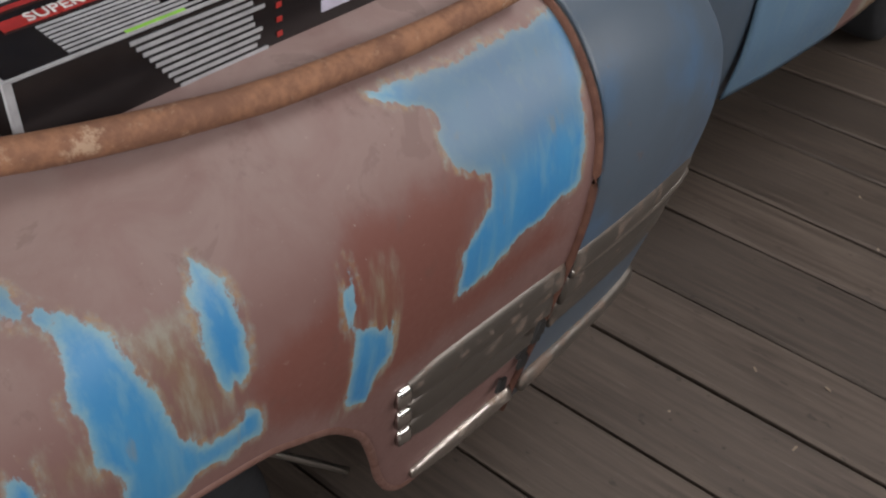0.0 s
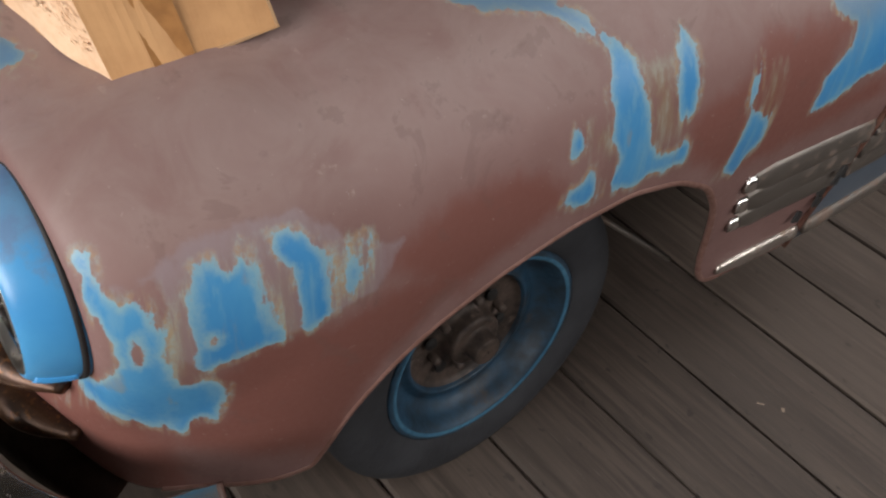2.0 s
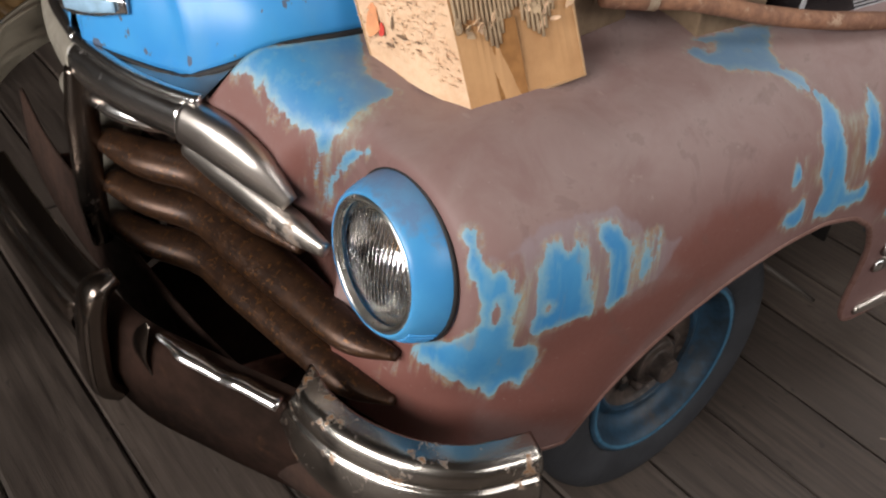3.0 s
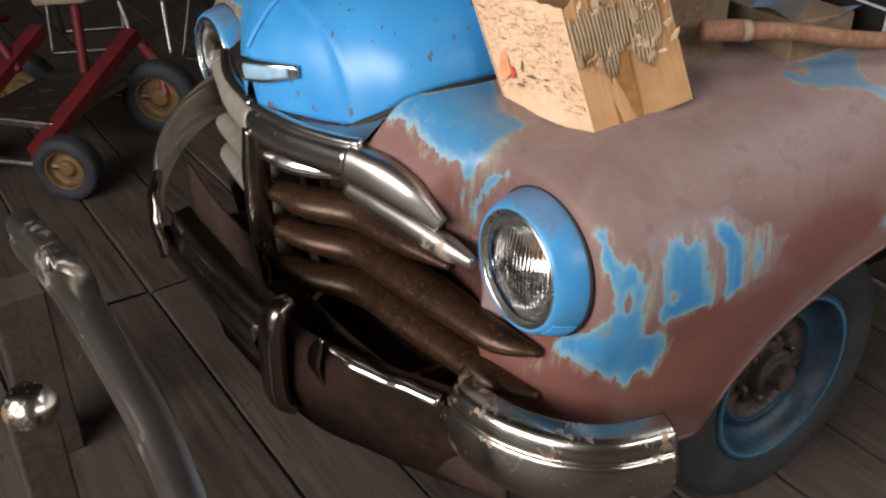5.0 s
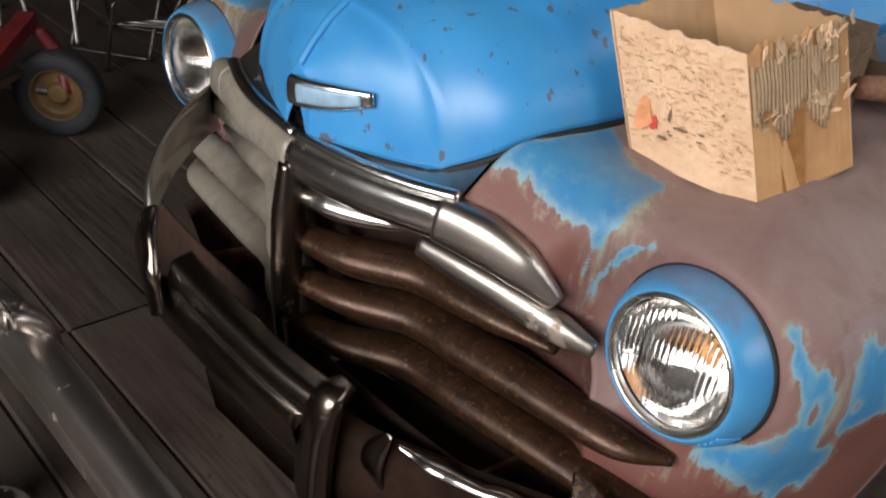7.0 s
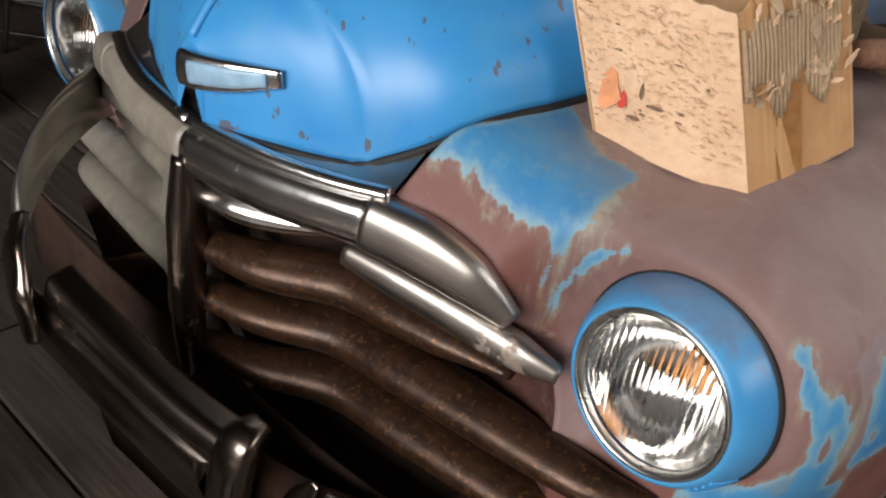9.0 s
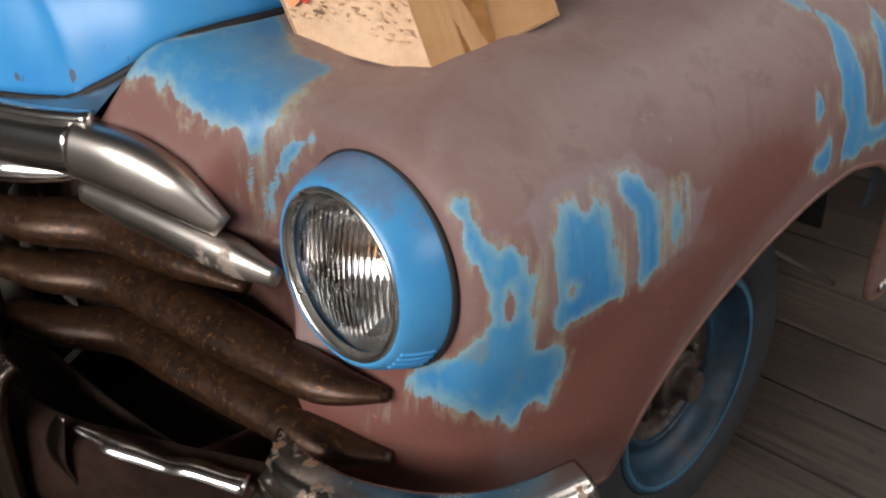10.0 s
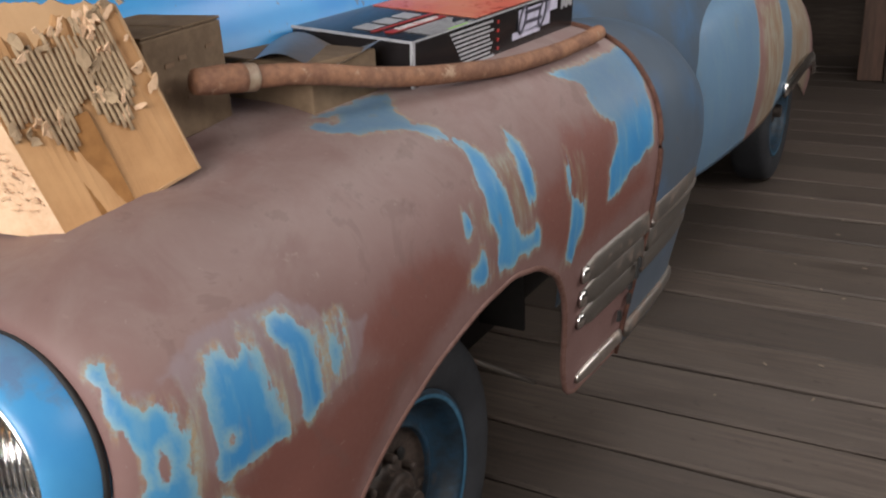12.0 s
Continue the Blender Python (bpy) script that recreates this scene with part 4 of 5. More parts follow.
# Inner wheel houses and chassis, blackened in colour to read as shade.
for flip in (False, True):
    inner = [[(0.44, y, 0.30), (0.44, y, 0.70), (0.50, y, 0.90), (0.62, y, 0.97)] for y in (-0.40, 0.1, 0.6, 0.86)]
    surface("inner_fender", mirror([smooth_path(r, 12) for r in inner], flip), M_BLACK, car, "inner fender, coloured black to read as shade")
block("frame_rail", (-0.45, -0.45, 0.30), (0.49, 3.9, 0.42), M_BLACK, car, "chassis, coloured black to read as shade")
sweep("brake_hose", [(0.66, 0.40, 0.55), (0.73, 0.49, 0.48), (0.80, 0.58, 0.41)], oval(0.006, 0.006, 8), M_TRIM, car, "thin bent steel stay", points=20)

# ---- door with the fender's long tail, rear body ----
DOOR = [
    ((0.52, 0.897, 1.120), (0.75, 0.897, 1.150), (0.912, 0.897, 1.070), (0.972, 0.897, 0.86), (0.88, 0.897, 0.36)),
    ((0.54, 1.03, 1.105), (0.755, 1.03, 1.142), (0.918, 1.03, 1.065), (0.980, 1.03, 0.86), (0.885, 1.03, 0.365)),
    ((0.57, 1.16, 1.090), (0.755, 1.17, 1.125), (0.915, 1.18, 1.050), (0.980, 1.18, 0.85), (0.888, 1.17, 0.37)),
    ((0.60, 1.24, 1.075), (0.745, 1.26, 1.095), (0.898, 1.275, 1.025), (0.968, 1.285, 0.84), (0.880, 1.27, 0.375)),
    ((0.63, 1.29, 1.050), (0.72, 1.315, 1.055), (0.850, 1.34, 0.99), (0.920, 1.35, 0.83), (0.850, 1.33, 0.38)),
    ((0.64, 1.31, 1.010), (0.68, 1.335, 1.000), (0.74, 1.36, 0.94), (0.78, 1.37, 0.80), (0.75, 1.36, 0.38)),
]


def loft(stations, n, m):
    st = np.array(stations)
    rails = np.stack([smooth_path(st[:, k], n) for k in range(st.shape[1])], 1)
    return np.array([smooth_path(r, m) for r in rails])


for flip in (False, True):
    d = loft(DOOR, 60, 50)
    tail = surface("fender_tail", mirror(d, flip), M_DOOR, car, "dusty grey-blue fender tail on the door", solid=0.004)
    sweep("door_seam", mirror(np.array(DOOR[0]) + np.array((-0.004, -0.006, -0.003)), flip), oval(0.007, 0.007, 8), M_SEAM, tail, points=50)
    edge = np.array(STATIONS[-1])
    sweep("rusty_edge", mirror(edge + np.array((0.003, -0.006, 0.001)), flip), oval(0.004, 0.007, 8), M_RUST, car, "rust along the fender's rear edge", points=50)

BODY = [
    ((0.70, 0.95, 0.42), (0.72, 0.95, 0.62), (0.72, 0.95, 0.90), (0.66, 0.95, 1.12), (0.60, 0.95, 1.16)),
    ((0.70, 1.60, 0.44), (0.72, 1.60, 0.62), (0.72, 1.60, 0.90), (0.67, 1.60, 1.12), (0.62, 1.60, 1.17)),
    ((0.74, 2.10, 0.46), (0.77, 2.10, 0.64), (0.77, 2.10, 0.90), (0.71, 2.10, 1.12), (0.62, 2.10, 1.17)),
    ((0.70, 3.20, 0.46), (0.73, 3.20, 0.64), (0.73, 3.20, 0.90), (0.66, 3.20, 1.10), (0.55, 3.20, 1.15)),
    ((0.55, 4.20, 0.46), (0.60, 4.25, 0.60), (0.58, 4.20, 0.85), (0.45, 4.10, 1.00), (0.30, 4.00, 1.03)),
    ((CAR_X, 4.32, 0.46), (CAR_X, 4.38, 0.60), (CAR_X, 4.32, 0.85), (CAR_X, 4.2, 1.00), (CAR_X, 4.1, 1.03)),
]
REAR = [
    ((0.72, 1.95, 0.98), (0.75, 1.95, 0.92), (0.775, 1.95, 0.76), (0.775, 1.95, 0.60), (0.755, 1.95, 0.47)),
    ((0.71, 2.20, 1.05), (0.79, 2.20, 1.00), (0.835, 2.20, 0.82), (0.840, 2.20, 0.64), (0.815, 2.20, 0.50)),
    ((0.70, 2.60, 1.10), (0.83, 2.60, 1.05), (0.885, 2.60, 0.88), (0.895, 2.60, 0.70), (0.870, 2.60, 0.54)),
    ((0.67, 3.05, 1.08), (0.82, 3.05, 1.03), (0.895, 3.05, 0.88), (0.910, 3.05, 0.74), (0.900, 3.05, 0.62)),
    ((0.60, 3.60, 0.98), (0.78, 3.60, 0.93), (0.87, 3.60, 0.78), (0.89, 3.60, 0.58), (0.87, 3.60, 0.45)),
    ((0.50, 4.05, 0.82), (0.66, 4.10, 0.78), (0.74, 4.15, 0.66), (0.76, 4.15, 0.52), (0.74, 4.13, 0.46)),
    ((0.50, 4.15, 0.62), (0.58, 4.21, 0.60), (0.62, 4.23, 0.56), (0.62, 4.23, 0.50), (0.60, 4.21, 0.46)),
]
CABIN = [
    ((0.60, 0.95, 1.16), (0.56, 0.98, 1.20), (0.40, 1.02, 1.22), (0.20, 1.02, 1.23), (CAR_X, 1.02, 1.235)),
    ((0.62, 1.40, 1.17), (0.56, 1.44, 1.42), (0.46, 1.46, 1.56), (0.25, 1.46, 1.61), (CAR_X, 1.46, 1.62)),
    ((0.62, 2.10, 1.17), (0.57, 2.10, 1.45), (0.48, 2.10, 1.60), (0.27, 2.10, 1.655), (CAR_X, 2.10, 1.665)),
    ((0.58, 3.00, 1.155), (0.52, 2.95, 1.38), (0.42, 2.9, 1.50), (0.24, 2.9, 1.56), (CAR_X, 2.9, 1.575)),
    ((0.33, 3.80, 1.03), (0.30, 3.75, 1.08), (0.24, 3.72, 1.12), (0.14, 3.70, 1.14), (CAR_X, 3.70, 1.15)),
    ((0.05, 3.90, 1.03), (0.05, 3.88, 1.03), (0.04, 3.87, 1.035), (0.03, 3.86, 1.04), (CAR_X, 3.86, 1.04)),
]
for flip in (False, True):
    surface("body_side", mirror(loft(BODY, 60, 24), flip), M_DOOR, car, "dusty blue body side", solid=0.004)
    rear = surface("rear_fender", mirror(loft(REAR, 60, 30), flip), M_FENDER, car, "blue rear fender with rusty streaks", solid=0.004)
    p = np.array([v.co for v in rear.data.vertices])
    flat = p[:, 1:]
    paint(rear, "blue", flat, [[(1.9, 0.3), (2.36, 0.3), (2.42, 0.7), (2.50, 1.15), (1.9, 1.15)], [(2.72, 0.5), (2.86, 0.5), (2.95, 1.15), (2.78, 1.15)]])
    for name in ("grey", "red", "stain", "dust"):
        paint(rear, name, flat, [[(2.5, 0.4), (3.4, 0.4), (3.4, 1.0), (2.5, 1.0)]] if name == "stain" else [[(1.8, 0.2), (4.4, 0.2), (4.4, 1.2), (1.8, 1.2)]] if name == "dust" else [])
    surface("cabin_roof", mirror(loft(CABIN, 50, 24), flip), M_DOOR, car, "faded blue cabin roof")
    sweep("rear_trim", mirror([(0.905, 2.84, 0.62), (0.925, 3.0, 0.66), (0.93, 3.2, 0.68), (0.92, 3.4, 0.66), (0.90, 3.6, 0.58)], flip), oval(0.012, 0.03, 10), M_CHROME, car, "chrome gravel shield", points=24)
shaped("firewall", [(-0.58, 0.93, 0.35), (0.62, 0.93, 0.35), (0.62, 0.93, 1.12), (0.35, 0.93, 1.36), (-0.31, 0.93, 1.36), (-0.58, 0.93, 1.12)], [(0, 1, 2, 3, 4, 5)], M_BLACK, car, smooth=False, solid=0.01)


# Bright strips along the lower flank of fender and tail.
def flank(y, z, stations):
    """The x of the flank's sheet at a place along the car and a height."""
    p = stations
    i = np.argmin(np.abs(p[:, -1, 1] - y))
    row = p[i]
    k = np.argmax(row[:, 0])
    return float(np.interp(-z, -row[k:, 2], row[k:, 0]))


FEND, TAIL = fender_points(120, 90), loft(DOOR, 60, 60)
for flip in (False, True):
    for z, y0, r in ((0.700, 0.548, 0.030), (0.640, 0.562, 0.031), (0.580, 0.578, 0.028)):
        a = [(flank(y, z, FEND) + 0.002, y, z + 0.05 * (y - 0.57)) for y in np.linspace(y0, 0.875, 8)]
        sweep("fender_strip", mirror(a, flip), oval(0.010, r, 12, 2.6), M_TRIM, car, "dull stainless trim strip", scale=[0.5, 1, 1, 1, 1, 1, 1], points=30)
        tip = sweep("strip_tip", mirror([(a[0][0] + 0.001, y0 - 0.008, z), (a[0][0] + 0.004, y0 + 0.012, z)], flip), oval(0.009, r * 0.62, 10), M_CHROME, car, "bright polished tip", points=6)
        b = [(flank(y, z, TAIL) + 0.002, y, z + 0.05 * (y - 0.57)) for y in np.linspace(0.905, 1.27, 10)]
        sweep("tail_strip", mirror(b, flip), oval(0.010, r, 12, 2.6), M_TRIM, car, "dull stainless trim strip", scale=[1, 1, 1, 1, 1, 0.9, 0.8], points=40)
    a = [(flank(y, 0.40, FEND) + 0.004, y, 0.402 + 0.05 * (y - 0.64)) for y in np.linspace(0.645, 0.875, 6)]
    sweep("lower_strip", mirror(a, flip), oval(0.012, 0.020, 12, 2.6), M_WORN, car, "worn bright lower trim strip", scale=[0.6, 1, 1, 1], points=24)
    b = [(flank(y, 0.42, TAIL) + 0.004, y, 0.402 + 0.05 * (y - 0.64)) for y in np.linspace(0.905, 1.27, 10)]
    sweep("lower_strip", mirror(b, flip), oval(0.012, 0.020, 12, 2.6), M_TRIM, car, points=30)
    sweep("upper_tail_strip", mirror([(flank(y, 0.70, TAIL) + 0.003, y, 0.70 + 0.01 * (y - 1)) for y in np.linspace(0.905, 1.27, 10)], flip), oval(0.008, 0.010, 10), M_WORN, car, points=30)
for y, z in ((0.85, 0.62), (0.865, 0.585), (0.84, 0.565), (0.86, 0.52), (0.82, 0.49)):
    shaped("trim_gap", [(flank(y, z, FEND) + 0.013, y + dy, z + dz) for dy, dz in ((-0.014, -0.008), (0.008, -0.014), (0.012, 0.010), (-0.004, 0.016))], [(0, 1, 2, 3)], M_SEAM, car, "dark gap where trim is missing", smooth=False, solid=0.006)

# ---- things lying on the fender ----
FSHEET = fender_points(160, 120)


def on_fender(x, y):
    """Height of the fender's crown under a place."""
    p = FSHEET.reshape(-1, 3)
    d = (p[:, 0] - x) ** 2 + (p[:, 1] - y) ** 2 + 0.2 * (1.2 - p[:, 2]) ** 2
    return float(p[np.argmin(d), 2])


def card_panel(name, a, b, height_a, height_b, parent, material, label="", torn=0.0, seed=0, thick=0.004, steps=40, lean=(0, 0)):
    """An upright sheet of board from a to b, with a ragged upper edge."""
    rnd = random.Random(seed)
    a, b = np.array(a, float), np.array(b, float)
    t = np.linspace(0, 1, steps)
    jag = np.interp(t, np.linspace(0, 1, 15), [rnd.uniform(-1, 0.6) for _ in range(15)]) * torn
    jag += np.array([rnd.uniform(-1, 1) for _ in t]) * torn * 0.25
    out = np.cross(b - a, (0, 0, 1))
    out /= np.linalg.norm(out)
    rows = []
    for side in (0, 1):
        for v in np.linspace(0, 1, 8):
            wob = 0.003 * np.sin(t * 9 + v * 4 + seed)
            base = a + t[:, None] * (b - a)
            h = (height_a + t * (height_b - height_a) + jag) * v
            q = base + np.array((0, 0, 1)) * h[:, None] + out * (wob * (1 - v * 0.5) * np.sin(np.pi * t) - side * thick)[:, None] + np.array((*lean, 0)) * v + 0 * t[:, None]
            rows.append(q)
    k = rows[:8] + rows[8:][::-1]
    return closed_sheet(name, np.array(k), material, parent, label)


def closed_sheet(name, rows, material, parent, label):
    n, m = rows.shape[:2]
    faces = grid_faces(n, m)
    faces += [((n - 1) * m + j, (n - 1) * m + j + 1, j + 1, j) for j in range(m - 1)]
    for j in (0, m - 1):
        faces += [(i * m + j, (i + 1) * m + j, (n - 2 - i) * m + j, (n - 1 - i) * m + j) for i in range(n // 2 - 1)]
    return shaped(name, rows.reshape(-1, 3), faces, material, parent, label, smooth=False)


TILT = (-0.060, -0.045)


def torn_box():
    """Open carton, its printed paper torn away and the corner shredded."""
    root = tagged(new("cardboard_box"), "open torn cardboard box standing on the brown fender", "box")
    c = np.array((0.645, -0.426, 1.069))
    e1 = np.array((-0.208, -0.045, 0.014))
    e2 = np.array((0.035, 0.195, 0.044))
    p = [c, c + e2, c + e1 + e2, c + e1]
    h = 0.218
    up = np.array((TILT[0] / h, TILT[1] / h, 1.0))
    front = card_panel("front_panel", p[3], p[0], h * 1.0, h * 1.02, root, M_TORN, "front with its outer paper torn away", torn=0.005, seed=3, lean=TILT)
    card_panel("side_panel", p[0], p[1], h * 1.02, h * 0.98, root, M_CARD, "smooth brown side with clear tape", torn=0.022, seed=5, lean=TILT)
    card_panel("back_panel", p[1], p[2], h * 1.0, h * 0.94, root, M_CARD_IN, "", torn=0.005, seed=8, lean=TILT)
    card_panel("inner_panel", p[2], p[3], h * 0.94, h * 1.0, root, M_CARD_IN, "", torn=0.004, seed=9, lean=TILT)
    shaped("bottom", [v + np.array((0, 0, 0.002)) for v in p], [(0, 1, 2, 3)], M_CARD_IN, root, smooth=False, solid=0.004)
    # Peeled area with bare corrugation at the side's top.
    out = np.cross(e2, (0, 0, 1))
    out /= np.linalg.norm(out)
    rnd = random.Random(12)
    u = e2 / np.linalg.norm(e2)
    for k in range(24):
        s = 0.004 + 0.0072 * k
        lo = h * (0.56 + 0.10 * math.sin(k * 0.6) + rnd.uniform(-0.03, 0.03) - 0.10 * (k / 24))
        hi = h * (0.93 + 0.05 * k / 24 + rnd.uniform(-0.06, 0.05))
        a = c + u * s + out * 0.003 + up * lo
        b = c + u * (s + 0.004) + out * 0.003 + up * hi
        sweep("flute", [a, (a + b) / 2 + out * 0.0012, b], oval(0.0026, 0.0030, 8), M_FLUTE, root, "bare corrugation" if k == 0 else "", points=8, up=tuple(out), rough=0.002)
    # Small jagged shreds of paper curling out from the torn edges.
    spots = [(rnd.uniform(0.005, 0.165), rnd.uniform(0.50, 0.66), 0.016) for _ in range(12)]
    spots += [(rnd.uniform(0.120, 0.205), rnd.uniform(0.45, 1.02), 0.019) for _ in range(22)]
    spots += [(rnd.uniform(0.005, 0.200), rnd.uniform(0.90, 1.02), 0.014) for _ in range(12)]
    for s, v, size in spots:
        m = c + u * s + out * 0.004 + up * h * v
        turn, n = rnd.uniform(0, 6.28), 11
        size *= rnd.uniform(0.5, 1.1)
        rise = rnd.uniform(0.2, 0.9)
        ring = []
        for t in np.arange(n) * 2 * math.pi / n:
            k = size * rnd.uniform(0.35, 1.0)
            a, b = k * math.cos(t), 0.55 * k * math.sin(t)
            q = np.array((a * math.cos(turn) - b * math.sin(turn), a * math.sin(turn) + b * math.cos(turn)))
            ring.append(m + u * q[0] + np.array((0, 0, q[1])) + out * max(0.0, rise * (a + 0.3 * size) + rnd.uniform(-0.1, 0.1) * size))
        shaped("paper_shred", ring + [m + out * 0.3 * rise * size], [(k, (k + 1) % n, n) for k in range(n)], rnd.choice((M_TORN, M_FLUTE, M_TORN2)), root, "", smooth=False, solid=0.0016)
    # Clear packing tape on the side.
    tape = np.array([[c + u * s + out * (0.0028 + 0.002 * math.sin(9 * s / 0.16 + 3 * v)) + up * h * v for s in np.linspace(0.050, 0.098, 8)] for v in np.linspace(0.03, 0.56, 14)])
    surface("packing_tape", tape, M_TAPE, root, "shiny clear tape")
    # Marks left on the torn front.
    w = e1 / np.linalg.norm(e1)
    fo = np.cross((0, 0, 1), e1)
    fo = -fo / np.linalg.norm(fo) if fo[1] > 0 else fo / np.linalg.norm(fo)
    marks = [(0.176, 0.36, 0.018, 0.030, M_ORANGE), (0.160, 0.32, 0.006, 0.014, M_RED)]
    marks += [(rnd.uniform(0.02, 0.19), rnd.uniform(0.25, 0.85), rnd.uniform(0.002, 0.008), rnd.uniform(0.0008, 0.0022), M_MARK) for _ in range(9)]
    marks += [(0.13, 0.42, 0.003, 0.012, M_MARK), (0.115, 0.35, 0.013, 0.004, M_MARK), (0.148, 0.24, 0.009, 0.003, M_MARK)]
    for s, v, a, b, mat in marks:
        m = c + w * s + fo * 0.0048 + up * h * v
        n = 9
        ring = [m + w * a * math.cos(t) * rnd.uniform(0.6, 1.1) + np.array((0, 0, b * math.sin(t) * rnd.uniform(0.6, 1.1))) for t in np.arange(n) * 2 * math.pi / n]
        shaped("scar", ring, [tuple(range(n))], mat, root, "orange print" if mat is M_ORANGE else "", smooth=False, solid=0.0008)
    # Fibrous skin of small torn flakes.
    bm = bmesh.new()
    for _ in range(420):
        s, v = rnd.uniform(0.005, 0.208), rnd.uniform(0.16, 0.94)
        m = c + w * s + fo * 0.0042 + up * h * v
        a, b = rnd.uniform(0.002, 0.006), rnd.uniform(0.0008, 0.0022)
        t = rnd.uniform(-0.6, 0.6)
        d1 = w * math.cos(t) + np.array((0, 0, math.sin(t)))
        d2 = -w * math.sin(t) + np.array((0, 0, math.cos(t)))
        q = [m - d1 * a, m + d2 * b + fo * 0.0015, m + d1 * a, m - d2 * b]
        bm.faces.new([bm.verts.new(x) for x in q])
    tagged(part("torn_fibre", bm, M_TORN2, root, "fuzzy torn paper fibre"), kind="stuff")
    return root


M_TAPE = plain("clear_tape", (0.36, 0.175, 0.065), 0.10, Specular_IOR_Level=0.9)
M_TORN2 = rough_stuff("torn_fibre_shade", (0.56, 0.37, 0.22), (0.70, 0.49, 0.32), 0.006, 0.95)
M_MARK = plain("brown_tear", (0.20, 0.125, 0.075), 0.9)
M_ORANGE = plain("orange_print", (0.78, 0.33, 0.15), 0.8)
M_RED = plain("red_print", (0.60, 0.06, 0.04), 0.8)
torn_box()


def small_box():
    """Second, closed carton behind the torn one."""
    root = tagged(new("cardboard_box"), "small dusty closed cardboard box behind the torn box", "box")
    z = on_fender(0.60, -0.08) + 0.004
    m = pose(0.505, -0.13, z - 0.006, 2, 0, 6)
    block("carton", (-0.075, -0.09, 0.0), (0.075, 0.09, 0.150), M_CARD_OLD, root, "", 0.003, m)
    block("flap", (-0.075, -0.09, 0.151), (0.075, -0.002, 0.154), M_CARD_OLD, root, "", 0.001, m)
    block("flap", (-0.075, 0.002, 0.151), (0.075, 0.09, 0.155), M_CARD_OLD, root, "", 0.001, m)
    rnd = random.Random(2)
    for k in range(9):
        y, v = rnd.uniform(-0.06, 0.05), rnd.uniform(0.03, 0.12)
        block("print_bar", (0.0755, y, v), (0.0765, y + rnd.uniform(0.006, 0.025), v + 0.006), M_MARK, root, "dark printing, too small to read" if k == 0 else "", 0, m)


M_CARD_OLD = rough_stuff("dusty_cardboard", (0.19, 0.130, 0.080), (0.12, 0.082, 0.052), 0.03, 0.9, relief=0.2)
small_box()

pipe = tagged(new("exhaust_pipe"), "long rusty exhaust pipe lying along the fender", "pipe")
PIPE = [(0.728, 0.13, 0.046), (0.772, 0.27, 0.032), (0.808, 0.45, 0.021), (0.833, 0.66, 0.018), (0.845, 0.83, 0.018)]
PIPE = [(0.640, -0.110, 1.205), (0.682, 0.0, 1.195)] + [(x, y, on_fender(x, y) + up) for x, y, up in PIPE]
sweep("tube", PIPE, oval(0.0165, 0.0165, 18), M_PIPE, pipe, "flaking orange rust", points=70, rough=0.0012)
d0 = np.array(PIPE[1]) - np.array(PIPE[0])
d0 /= np.linalg.norm(d0)
sweep("collar", [np.array(PIPE[0]) + d0 * 0.018, np.array(PIPE[0]) + d0 * 0.040], oval(0.0205, 0.0205, 18), M_WELD, pipe, "bare pale steel collar", points=6)
sweep("tube_end", [np.array(PIPE[0]) - d0 * 0.055, np.array(PIPE[0]) - d0 * 0.02, np.array(PIPE[0]) + d0 * 0.02], oval(0.0205, 0.0205, 18), M_PIPE, pipe, "", points=10, scale=[0.9, 1.0, 1.0], rough=0.003)


